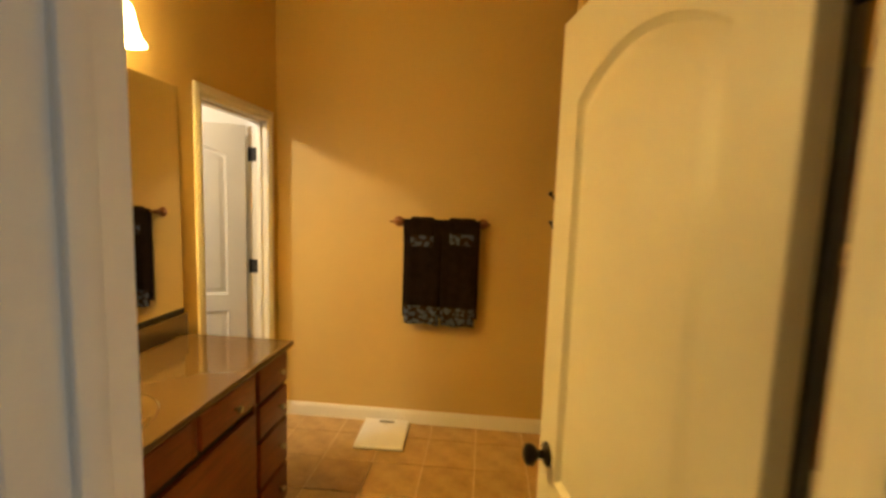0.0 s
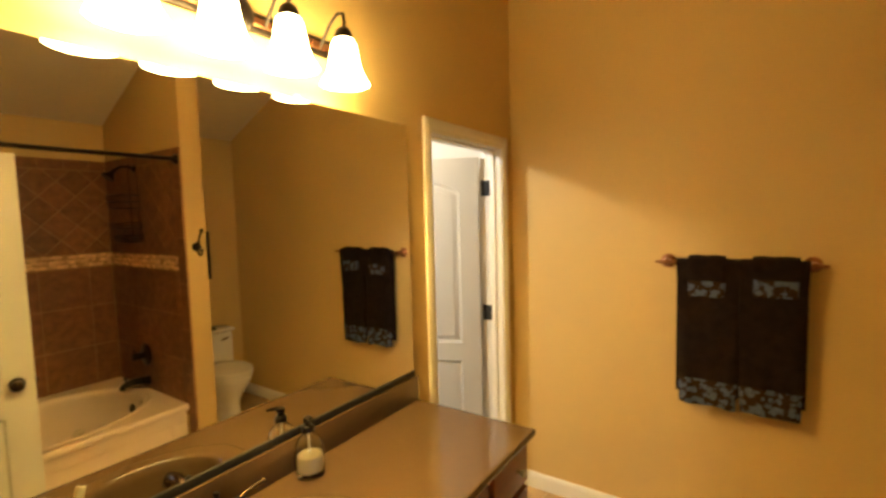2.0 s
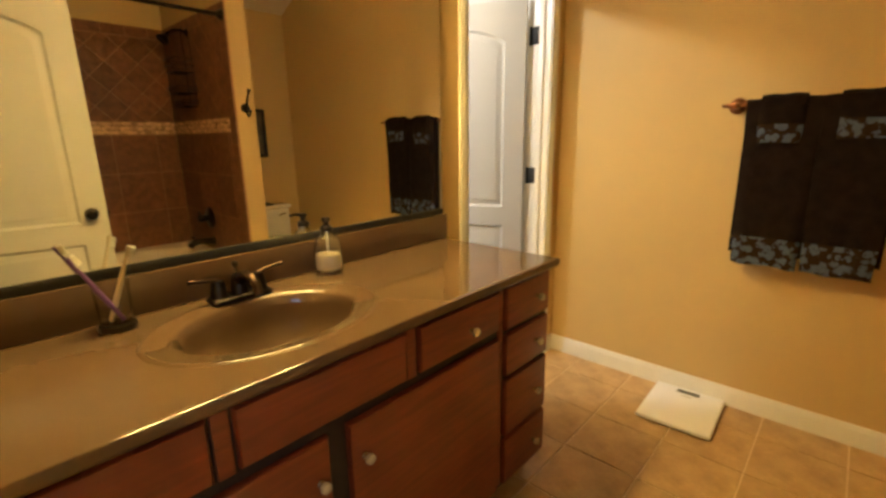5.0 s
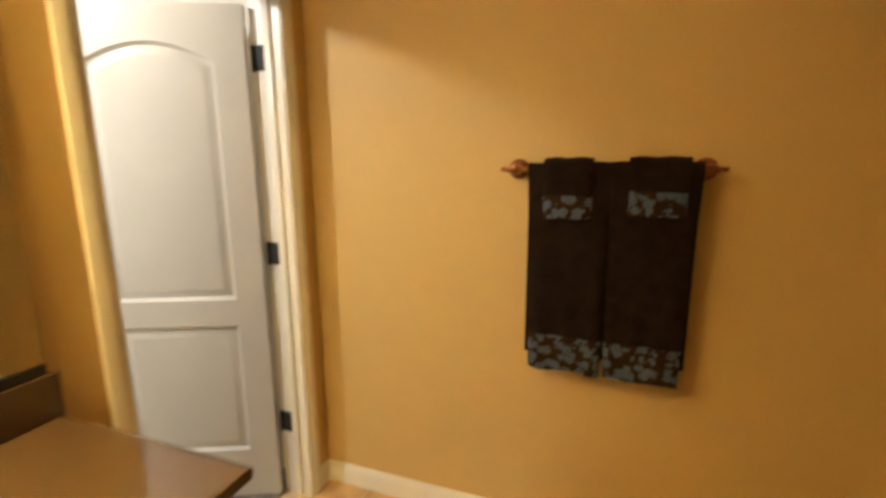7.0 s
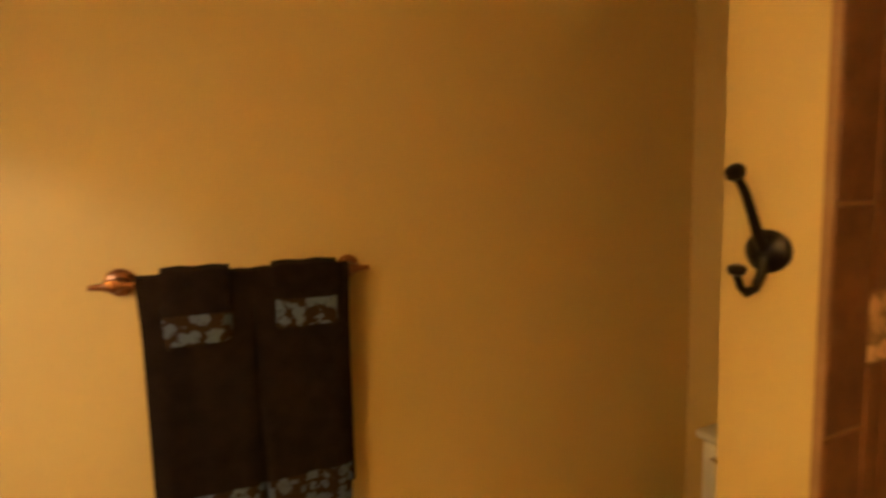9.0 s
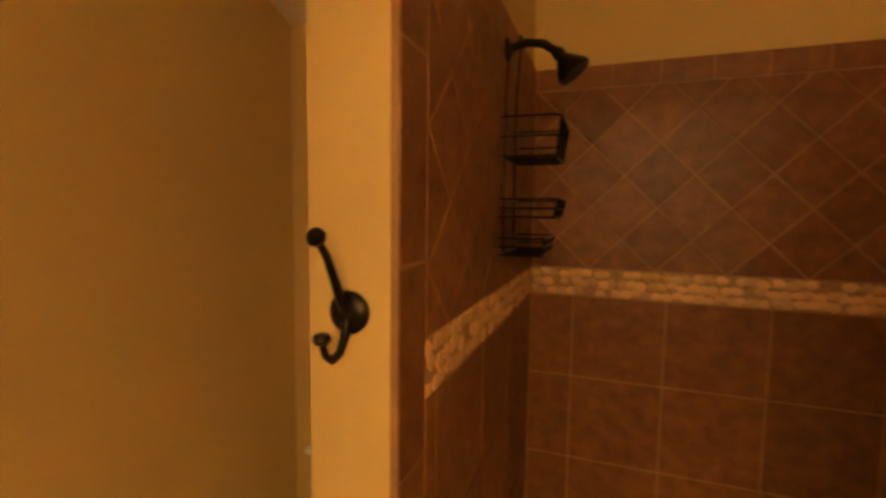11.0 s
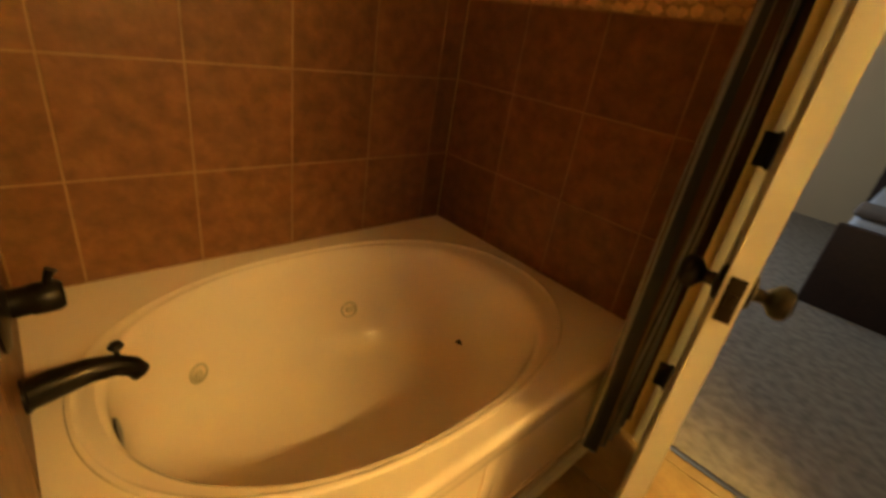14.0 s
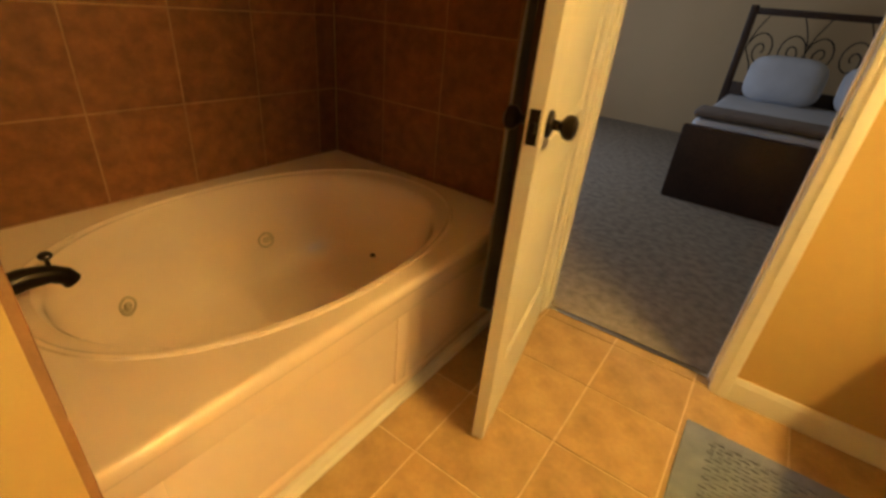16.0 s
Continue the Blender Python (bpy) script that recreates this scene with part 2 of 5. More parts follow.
bm = bmesh.new()
add_box(bm, XW - 0.13, XW, 0.45, 2.363, -0.1, TOP)
add_box(bm, XW - 0.13, XW, 3.072, YN, -0.1, TOP)
add_box(bm, XW - 0.13, XW, 2.363, 3.072, 2.078, TOP)
wall_w = structure("wall_west", bm, PAINT, "tan painted wall behind the vanity", "wall")
structure("wall_north", box(-3.0, 2.0, YN, YN + 0.12, -0.1, TOP), PAINT, "tan painted wall with the towel bar", "wall")
structure("wall_east", box(XE, XE + 0.2, YC, YN, -0.1, TOP), PAINT, "tan painted wall behind the toilet", "wall")
wall_tub_back = structure("wall_tub_back", box(XT + 0.012, XT + 0.17, 0.45, YC, -0.1, TOP), PAINT, "tan painted wall behind the tub", "wall")
bm = bmesh.new()
add_box(bm, XC, XT + 0.012, YP + 0.012, YC, -0.1, TOP, 0.004)
wall_partition = structure("wall_partition", bm, PAINT, "tan painted partition between tub and toilet", "wall")
bm = bmesh.new()
add_box(bm, XW, -0.06, YS - 0.12, YS, -0.1, TOP)
add_box(bm, 0.632, XT + 0.012, YS - 0.12, YS, -0.1, TOP)
add_box(bm, -0.06, 0.632, YS - 0.12, YS, 2.06, TOP)
add_box(bm, 0.775, XT + 0.012, YS, YF - 0.012, -0.1, TOP)
wall_south = structure("wall_south", bm, PAINT, "tan painted wall with the entrance door", "wall")

bm = bmesh.new()
prof = [(2.0, ceil_z(2.0)), (-0.13, 3.348), (XW - 0.1, 3.348)]
lo, hi = [], []
for x, z in prof:
    lo.append((bm.verts.new((x, 0.44, z)), bm.verts.new((x, YN + 0.05, z))))
    hi.append((bm.verts.new((x, 0.44, z + 0.1)), bm.verts.new((x, YN + 0.05, z + 0.1))))
for q in (lo, hi):
    for a, b in zip(q, q[1:]):
        bm.faces.new((a[0], a[1], b[1], b[0]))
for i in (0, -1):
    bm.faces.new((lo[i][0], lo[i][1], hi[i][1], hi[i][0]))
for k in (0, 1):
    for i in (0, 1):
        bm.faces.new((lo[i][k], lo[i + 1][k], hi[i + 1][k], hi[i][k]))
bmesh.ops.recalc_face_normals(bm, faces=bm.faces)
structure("ceiling", bm, CEIL, "sloped pale textured ceiling of the bathroom", "ceiling")

# closet and bedroom shells
structure("wall_closet_west", box(-3.1, -3.0, 0.4, YN, -0.1, 2.6), WHITEWALL, "white closet wall", "wall")
structure("wall_closet_south", box(-3.0, XW - 0.13, 0.3, 0.4, -0.1, 2.6), WHITEWALL, "white closet end wall", "wall")
structure("wall_closet_north", box(-3.0, XW - 0.134, YN - 0.03, YN - 0.002, -0.1, 2.5), WHITEWALL, "white closet wall beside the door", "wall")
structure("wall_closet_east", box(XW - 0.142, XW - 0.1305, 0.4, 2.25, -0.1, 2.5), WHITEWALL, "white closet wall behind the vanity", "wall")
structure("ceiling_closet", box(-3.05, XW - 0.132, 0.35, YN, 2.45, 2.55), CEIL, "white closet ceiling", "ceiling")
structure("wall_bedroom_west", box(-1.72, -1.62, -4.2, 0.45, -0.1, 2.6), BEDPAINT, "plain bedroom wall", "wall")
structure("wall_bedroom_south", box(-1.72, 3.3, -4.3, -4.2, -0.1, 2.6), BEDPAINT, "plain bedroom wall", "wall")
bm = bmesh.new()
add_box(bm, 3.2, 3.3, -4.2, -2.2, -0.1, 2.6)
add_box(bm, 3.2, 3.3, -0.8, 0.45, -0.1, 2.6)
add_box(bm, 3.2, 3.3, -2.2, -0.8, -0.1, 0.8)
add_box(bm, 3.2, 3.3, -2.2, -0.8, 2.1, 2.6)
structure("wall_bedroom_east", bm, BEDPAINT, "bedroom wall with a window opening", "wall")
bm = bmesh.new()
add_box(bm, -1.62, -0.06, 0.436, 0.447, -0.1, 2.6)
add_box(bm, 0.632, 3.2, 0.436, 0.447, -0.1, 2.6)
add_box(bm, -0.06, 0.632, 0.436, 0.447, 2.06, 2.6)
structure("wall_bedroom_north", bm, BEDPAINT, "bedroom side of the bathroom wall", "wall")
structure("ceiling_bedroom", box(-1.72, 3.3, -4.3, 0.44, 2.58, 2.68), CEIL, "white bedroom ceiling", "ceiling")


# ---- doors and trim ----
def door_casing(name, u0, u1, ztop, width, face, out, axis, label):
    """Two legs and a head with a stepped profile round an opening; face: the wall's plane, out: +1 or -1 off it."""
    e = thing(name, 0, 0, 0, label, "door frame")
    e["kind"] = "structure"
    d = 0.017
    steps = ((0.0, 0.0), (0.0, 0.5), (0.16, 0.62), (0.34, 0.70), (0.44, 1.0), (0.86, 1.0), (1.0, 0.75), (1.0, 0.0))

    def put(u, w, z):
        return (face + out * d * w, u, z) if axis == "x" else (u, face + out * d * w, z)

    def leg(u, sign):
        bm = bmesh.new()
        a = [bm.verts.new(put(u + sign * s * width, w, 0.0)) for s, w in steps]
        b = [bm.verts.new(put(u + sign * s * width, w, ztop + s * width)) for s, w in steps]
        for i in range(len(a) - 1):
            bm.faces.new((a[i], a[i + 1], b[i + 1], b[i]))
        bm.faces.new(a)
        bmesh.ops.recalc_face_normals(bm, faces=bm.faces)
        return bm

    part("casing_leg", leg(u0, -1), TRIM, e)
    part("casing_leg", leg(u1, 1), TRIM, e)
    bm = bmesh.new()
    a = [bm.verts.new(put(u0 - s * width, w, ztop + s * width)) for s, w in steps]
    b = [bm.verts.new(put(u1 + s * width, w, ztop + s * width)) for s, w in steps]
    for i in range(len(a) - 1):
        bm.faces.new((a[i], a[i + 1], b[i + 1], b[i]))
    bmesh.ops.recalc_face_normals(bm, faces=bm.faces)
    part("casing_head", bm, TRIM, e)
    return e


CAS = 0.058
door_casing("closet_door_casing", 2.363, 3.072, 2.078, CAS, XW, 1, "x", "white moulded casing round the closet door")
door_casing("entrance_door_casing", -0.06, 0.632, 2.06, CAS, YS, 1, "y", "white moulded casing round the entrance door")
door_casing("bedroom_side_casing", -0.06, 0.632, 2.06, CAS, 0.436, -1, "y", "white moulded casing on the bedroom side")

# jambs with door stops
e = thing("closet_door_jamb", XW - 0.06, 2.72, 0, "white closet door jamb with stop strip", "door frame")
e["kind"] = "structure"
e.location = (0, 0, 0)
bm = bmesh.new()
add_box(bm, XW - 0.135, XW + 0.001, 2.361, 2.366, 0, 2.08)
add_box(bm, XW - 0.069, XW - 0.037, 2.366, 2.377, 0, 2.066, 0.003)
part("jamb", bm, TRIM, e)
bm = bmesh.new()
add_box(bm, XW - 0.135, XW + 0.001, 3.067, 3.074, 0, 2.08)
add_box(bm, XW - 0.069, XW - 0.037, 3.056, 3.067, 0, 2.066, 0.003)
part("jamb", bm, TRIM, e)
bm = bmesh.new()
add_box(bm, XW - 0.135, XW + 0.001, 2.366, 3.067, 2.072, 2.08)
add_box(bm, XW - 0.069, XW - 0.037, 2.366, 3.067, 2.060, 2.072, 0.003)
part("jamb_head", bm, TRIM, e)

e = thing("entrance_door_jamb", 0, 0, 0, "white entrance door jamb with strike plate", "door frame")
e["kind"] = "structure"
for x0, x1, s0, s1 in ((-0.064, -0.057, -0.057, -0.046), (0.629, 0.636, 0.618, 0.629)):
    bm = bmesh.new()
    add_box(bm, x0, x1, 0.434, YS + 0.001, 0, 2.06)
    add_box(bm, s0, s1, 0.49, 0.525, 0, 2.045, 0.003)
    jamb = part("jamb", bm, TRIM, e)
    if x0 < 0:
        bm = box(-0.0575, -0.0555, 0.530, 0.558, 0.935, 0.995, 0.0008)
        add_box(bm, -0.0562, -0.0550, 0.538, 0.552, 0.952, 0.980)
        part("strike_plate", bm, BRONZE, jamb, "dark bronze strike plate")
bm = bmesh.new()
add_box(bm, -0.057, 0.629, 0.434, YS + 0.001, 2.052, 2.060)
add_box(bm, -0.057, 0.629, 0.49, 0.525, 2.040, 2.052, 0.003)
part("jamb_head", bm, TRIM, e)


def panel_outline(x0, x1, z0, z1, rise=0.0, n=14):
    """Corners of a door panel, with an arched top where rise is given."""
    pts = [(x0, z0), (x1, z0)]
    if rise:
        for i in range(n + 1):
            u = i / n
            pts.append((x1 + (x0 - x1) * u, z1 - rise + rise * math.sin(math.pi * u) ** 0.8))
    else:
        pts += [(x1, z1), (x0, z1)]
    return pts


def inset(pts, d):
    cx = (min(p[0] for p in pts) + max(p[0] for p in pts)) / 2
    cz = (min(p[1] for p in pts) + max(p[1] for p in pts)) / 2
    hx = (max(p[0] for p in pts) - min(p[0] for p in pts)) / 2
    hz = (max(p[1] for p in pts) - min(p[1] for p in pts)) / 2
    return [(cx + (x - cx) * (hx - d) / hx, cz + (z - cz) * (hz - d) / hz) for x, z in pts]


def moulded_door_face(bm, w, h, y, out, panels):
    """One face of a moulded door: flat stiles and rails, panels sunk in an ogee and raised again."""
    depth = ((0.0, 0.0), (0.004, 0.006), (0.013, 0.0135), (0.022, 0.0125), (0.040, 0.003), (0.050, 0.0025))
    vs = [bm.verts.new((x, y, z)) for x, z in ((0, 0.01), (w, 0.01), (w, h), (0, h))]
    edges = [bm.edges.new((vs[i], vs[(i + 1) % 4])) for i in range(4)]
    for pts in panels:
        first = None
        for d, sunk in depth:
            ring = [bm.verts.new((x, y - out * sunk, z)) for x, z in inset(pts, d)]
            if first is None:
                edges += [bm.edges.new((ring[i], ring[(i + 1) % len(ring)])) for i in range(len(ring))]
            else:
                for i in range(len(ring)):
                    j = (i + 1) % len(ring)
                    bm.faces.new((first[i], first[j], ring[j], ring[i]))
            first = ring
        bm.faces.new(first)
    bmesh.ops.triangle_fill(bm, use_beauty=True, edges=edges)
    return vs


def panel_door(name, w, label, m):
    """A two-panel arch-top moulded door, hinged at its local origin, lying along +x, 35 mm thick."""
    e = new(name)
    e.empty_display_size = 0.05
    e.matrix_basis = m
    tagged(e, label, "door")
    t = 0.0175
    h = 2.035
    panels = [panel_outline(0.115, w - 0.115, 0.915, 1.905, 0.075), panel_outline(0.115, w - 0.115, 0.235, 0.805)]
    bm = bmesh.new()
    f = moulded_door_face(bm, w, h, t, 1, panels)
    b = moulded_door_face(bm, w, h, -t, -1, panels)
    for i in range(4):
        bm.faces.new((f[i], f[(i + 1) % 4], b[(i + 1) % 4], b[i]))
    bmesh.ops.remove_doubles(bm, verts=bm.verts, dist=0.0002)
    bmesh.ops.recalc_face_normals(bm, faces=bm.faces)
    part("door_leaf", bm, DOORP, e)
    for s in (1, -1):
        k = lathe([(0.0, 0.0), (0.030, 0.0), (0.031, 0.004), (0.027, 0.009), (0.012, 0.012), (0.0105, 0.026), (0.016, 0.031),
                   (0.0255, 0.038), (0.028, 0.048), (0.025, 0.058), (0.014, 0.064), (0, 0.065)], 24,
                  Matrix.Translation((w - 0.065, s * t, 0.962)) @ pose(0, 0, 0, -90 * s))
        part("door_knob", k, BRONZE, e, "dark bronze round knob")
    bm = box(w - 0.001, w + 0.0015, -0.012, 0.012, 0.925, 1.0, 0.0006)
    add_box(bm, w + 0.001, w + 0.0085, -0.006, 0.007, 0.951, 0.973, 0.002)
    part("latch_plate", bm, BRONZE, e, "dark bronze latch plate")
    return e


def hinge(name_parent, m):
    bm = add_lathe(bmesh.new(), [(0, -0.052), (0.004, -0.050), (0.0065, -0.046), (0.0065, 0.046), (0.004, 0.050), (0, 0.052)], 12)
    add_box(bm, 0.002, 0.034, -0.0015, 0.0015, -0.045, 0.045, 0.0006)
    add_box(bm, -0.0015, 0.0015, -0.036, -0.002, -0.045, 0.045, 0.0006)
    return part("hinge", bm, BRONZE, name_parent, "black three-inch butt hinge", m)


# the entrance door stands open into the bathroom, the closet door into the closet
ent = panel_door("entrance_door", 0.700, "white two-panel arch-top entrance door, open", pose(0.634, 0.640, 0, 0, 0, 101.5))
for z in (1.855, 1.105, 0.35):
    hinge(ent, pose(-0.004, -0.024, z, 0, 0, 0))
clo = panel_door("closet_door", 0.705, "white two-panel arch-top closet door, half open", pose(-1.293, 3.044, 0, 0, 0, 204))
for z in (1.852, 1.103, 0.351):
    bm = bmesh.new()
    add_box(bm, -1.275, -1.2265, 3.0615, 3.0668, z - 0.045, z + 0.045, 0.0012)
    add_tube(bm, [(-1.279, 3.062, z - 0.047), (-1.279, 3.062, z + 0.047)], 0.0065, 12)
    bm.transform(clo.matrix_basis.inverted())
    part("hinge", bm, BLACK, clo, "black three-inch butt hinge")


def baseboard(name, a, b, normal, label):
    """A painted skirting board with an eased top between two floor points."""
    a, b, n = Vector((*a, 0)), Vector((*b, 0)), Vector((*normal, 0))
    prof = ((0.0, 0.0), (0.014, 0.0), (0.014, 0.072), (0.012, 0.080), (0.0085, 0.085), (0.008, 0.092), (0.004, 0.097), (0.0, 0.097))
    bm = bmesh.new()
    p = [bm.verts.new(a + n * d + Vector((0, 0, z))) for d, z in prof]
    q = [bm.verts.new(b + n * d + Vector((0, 0, z))) for d, z in prof]
    for i in range(len(p) - 1):
        bm.faces.new((p[i], p[i + 1], q[i + 1], q[i]))
    bm.faces.new(p)
    bm.faces.new(q)
    bmesh.ops.recalc_face_normals(bm, faces=bm.faces)
    return structure(name, bm, TRIM, label, "baseboard")


baseboard("baseboard_north", (XW, YN), (XE, YN), (0, -1), "white painted baseboard under the towel wall")
baseboard("baseboard_east", (XE, YN - 0.015), (XE, YC + 0.015), (-1, 0), "white painted baseboard behind the toilet")
baseboard("baseboard_partition", (XE - 0.015, YC), (XC, YC), (0, 1), "white painted baseboard on the partition")
baseboard("baseboard_south", (-0.61, YS), (-0.06 - CAS, YS), (0, 1), "white painted baseboard beside the entrance")
baseboard("baseboard_corner", (XW, 3.13), (XW, YN - 0.015), (1, 0), "short white baseboard beside the closet door")
baseboard("baseboard_vanity", (XW, 2.18), (XW, 2.305), (1, 0), "short white baseboard beside the vanity")
structure("door_threshold", box(-0.06, 0.632, 0.485, 0.515, 0.0, 0.006, 0.002), CHROME, "thin metal strip between carpet and tiles", "trim")
structure("closet_threshold", box(-1.315, -1.285, 2.366, 3.067, 0.0, 0.008, 0.002), CHROME, "thin metal strip at the closet floor", "trim")

# ---- vanity ----
XF = -0.635          # face of the cabinet boxes
van = thing("vanity_cabinet", -0.9, 1.38, 0, "cherry-stained wooden bathroom vanity with drawers", "cabinet")
van.location = (0, 0, 0)
bm = bmesh.new()
add_box(bm, XW + 0.002, XF, YS + 0.004, YS + 0.022, 0.10, 0.857)
add_box(bm, XW + 0.002, XF, 2.160, 2.178, 0.10, 0.857)
add_box(bm, XW + 0.002, XF, YS + 0.022, 2.160, 0.10, 0.118)
add_box(bm, XW + 0.002, XW + 0.010, YS + 0.022, 2.160, 0.118, 0.857)
add_box(bm, XF - 0.018, XF, YS + 0.022, 2.160, 0.118, 0.857)
part("body", bm, CHERRY, van)
# the recess takes the same near-black as the gaps
part("toe_kick", box(XW + 0.002, XF - 0.07, YS + 0.004, 2.168, 0.0, 0.10), GAPSHADE, van, "dark recessed toe kick")


def crystal_knob(parent, y, z):
    """A small clear glass knob on a nickel foot, standing out along +x."""
    m = pose(-0.615, y, z, 0, 90, 0)
    foot = part("knob_foot", lathe([(0, -0.001), (0.0085, -0.001), (0.0085, 0.002), (0.004, 0.005), (0.004, 0.012), (0, 0.013)], 14, m), CHROME, parent, "nickel knob foot")
    part("knob", lathe([(0, 0.010), (0.006, 0.010), (0.0125, 0.016), (0.0145, 0.022), (0.0125, 0.028), (0.006, 0.0315), (0, 0.032)], 10, m), KNOBGLASS, parent, "clear faceted glass knob")
    return foot


KNOBGLASS = material("pale_glass_knob", (0.62, 0.56, 0.42), 0.1, spread=0.05, scale=30, fine=90, bump=0.0, coat=0.6, metal=0.25)


def front(name, y0, y1, z0, z1, knob=None):
    """A slab front with a raised, bevelled edge on the cabinet's face."""
    bm = bmesh.new()
    x0 = XF
    rings = ((0.0, 0.0), (0.0, 0.014), (0.004, 0.019), (0.010, 0.020))
    prev = None
    for d, o in rings:
        r = [bm.verts.new((x0 + 0.0005 + o, y, z)) for y, z in ((y0 + d, z0 + d), (y1 - d, z0 + d), (y1 - d, z1 - d), (y0 + d, z1 - d))]
        if prev:
            for i in range(4):
                bm.faces.new((prev[i], prev[(i + 1) % 4], r[(i + 1) % 4], r[i]))
        prev = r
    bm.faces.new(prev)
    bmesh.ops.recalc_face_normals(bm, faces=bm.faces)
    ob = part(name, bm, CHERRY, van)
    if knob:
        crystal_knob(ob, *knob)
    return ob


# cherry frame coloured near-black, so the shadow lines round the fronts are painted
part("face_frame", box(XF - 0.001, XF + 0.003, YS + 0.006, 2.176, 0.105, 0.857), GAPSHADE, van, "face frame sheet, near-black as shade between the fronts")
for z0, z1 in ((0.708, 0.855), (0.541, 0.688), (0.313, 0.525), (0.118, 0.295)):
    front("drawer", 1.904, 2.170, z0, z1, (2.084, (z0 + z1) / 2))
front("drawer", 1.510, 1.862, 0.722, 0.852, (1.715, 0.775))
front("false_front", 1.033, 1.462, 0.722, 0.852)
front("drawer", 0.630, 0.985, 0.722, 0.852, (0.80, 0.785))
front("door", 1.274, 1.862, 0.118, 0.690, (1.312, 0.592))
front("door", 0.630, 1.222, 0.118, 0.690, (1.190, 0.592))
for y0, y1 in ((1.866, 1.896), (1.468, 1.504), (0.990, 1.028)):
    z0 = 0.12 if y0 > 1.8 else 0.715
    part("stile", box(XF, XF + 0.009, y0 + 0.004, y1 - 0.002, z0, 0.856, 0.001), CHERRY, van)

# countertop with an integral oval basin
SX, SY, AX, AY = -0.868, 1.246, 0.166, 0.218
bm = bmesh.new()
NA = 72
X0, X1, Y0, Y1 = XW + 0.001, -0.594, YS + 0.002, 2.198
ZT = 0.898


def ray_rect(c, s):
    k = 1e9
    if c > 1e-9:
        k = min(k, (X1 - SX) / c)
    if c < -1e-9:
        k = min(k, (X0 - SX) / c)
    if s > 1e-9:
        k = min(k, (Y1 - SY) / s)
    if s < -1e-9:
        k = min(k, (Y0 - SY) / s)
    return SX + k * c, SY + k * s


angles = sorted([2 * math.pi * i / NA for i in range(NA)] + [math.atan2(y - SY, x - SX) % (2 * math.pi) for x in (X0, X1) for y in (Y0, Y1)])
rings = []
rings.append([(min(x, X1 - 0.022), min(y, Y1 - 0.012), 0.8585) for x, y in (ray_rect(math.cos(a), math.sin(a)) for a in angles)])
rings.append([(min(x, X1 - 0.012), min(y, Y1 - 0.007), 0.864) for x, y in (ray_rect(math.cos(a), math.sin(a)) for a in angles)])
rings.append([(min(x, X1 - 0.003), min(y, Y1 - 0.002), 0.870) for x, y in (ray_rect(math.cos(a), math.sin(a)) for a in angles)])
rings.append([(*ray_rect(math.cos(a), math.sin(a)), 0.877) for a in angles])
rings.append([(*ray_rect(math.cos(a), math.sin(a)), ZT - 0.004) for a in angles])
edge = []
for a in angles:
    x, y = ray_rect(math.cos(a), math.sin(a))
    edge.append((min(x, X1 - 0.0015), min(y, Y1 - 0.0015), ZT - 0.001))
rings.append(edge)
rings.append([(min(x, X1 - 0.004), min(y, Y1 - 0.004), ZT) for x, y, z in edge])


def oval(fx, fy, z):
    return [(SX + fx * math.cos(b), SY + fy * math.sin(b), z) for b in angles]


rings.append([(min(x, X1 - 0.016), min(y, Y1 - 0.016), ZT) for x, y, z in edge])
rings.append(oval(0.222, 0.297, ZT))
rings.append(oval(0.2135, 0.288, ZT))
rings.append(oval(0.2095, 0.284, ZT + 0.0035))
rings.append(oval(0.2035, 0.276, ZT + 0.004))
rings.append(oval(0.1965, 0.268, ZT + 0.0008))
rings.append(oval(AX + 0.012, AY + 0.014, ZT + 0.0005))
rings.append(oval(AX + 0.003, AY + 0.004, ZT - 0.002))
for fr, dz in ((0.985, 0.010), (0.965, 0.036), (0.935, 0.072), (0.88, 0.106), (0.77, 0.134), (0.58, 0.151), (0.36, 0.158), (0.20, 0.161), (0.12, 0.162)):
    rings.append(oval(AX * fr, AY * fr, ZT - dz))
vr = [[bm.verts.new(p) for p in r] for r in rings]
for a, b in zip(vr, vr[1:]):
    n = len(a)
    for i in range(n):
        bm.faces.new((a[i], a[(i + 1) % n], b[(i + 1) % n], b[i]))
bm.faces.new(vr[-1])
bmesh.ops.recalc_face_normals(bm, faces=bm.faces)
top = thing("vanity_countertop", 0, 0, 0, "glossy taupe cultured-marble countertop with oval basin", "countertop")
slab = part("slab", bm, COUNTER, top)
part("backsplash", box(XW + 0.001, XW + 0.021, Y0, 2.200, ZT + 0.0005, 1.004, 0.003), COUNTER, top)
part("drain", lathe([(0, ZT - 0.150), (0.015, ZT - 0.150), (0.018, ZT - 0.153), (0.018, ZT - 0.157), (0.025, ZT - 0.1575), (0.027, ZT - 0.160), (0.027, ZT - 0.164), (0, ZT - 0.164)], 24, pose(SX, SY, 0)), BRONZE, top, "dark bronze pop-up drain")

# faucet
fau = thing("basin_faucet", -1.062, 1.255, ZT + 0.001, "oil-rubbed bronze two-handle basin faucet", "faucet")
bm = box(-0.028, 0.028, -0.082, 0.082, 0.0, 0.016, 0.007, 3)
add_lathe(bm, [(0.023, 0.012), (0.019, 0.035), (0.016, 0.05), (0.013, 0.062), (0, 0.066)], 20, pose(0, -0.055, 0))
add_lathe(bm, [(0.023, 0.012), (0.019, 0.035), (0.016, 0.05), (0.013, 0.062), (0, 0.066)], 20, pose(0, 0.055, 0))
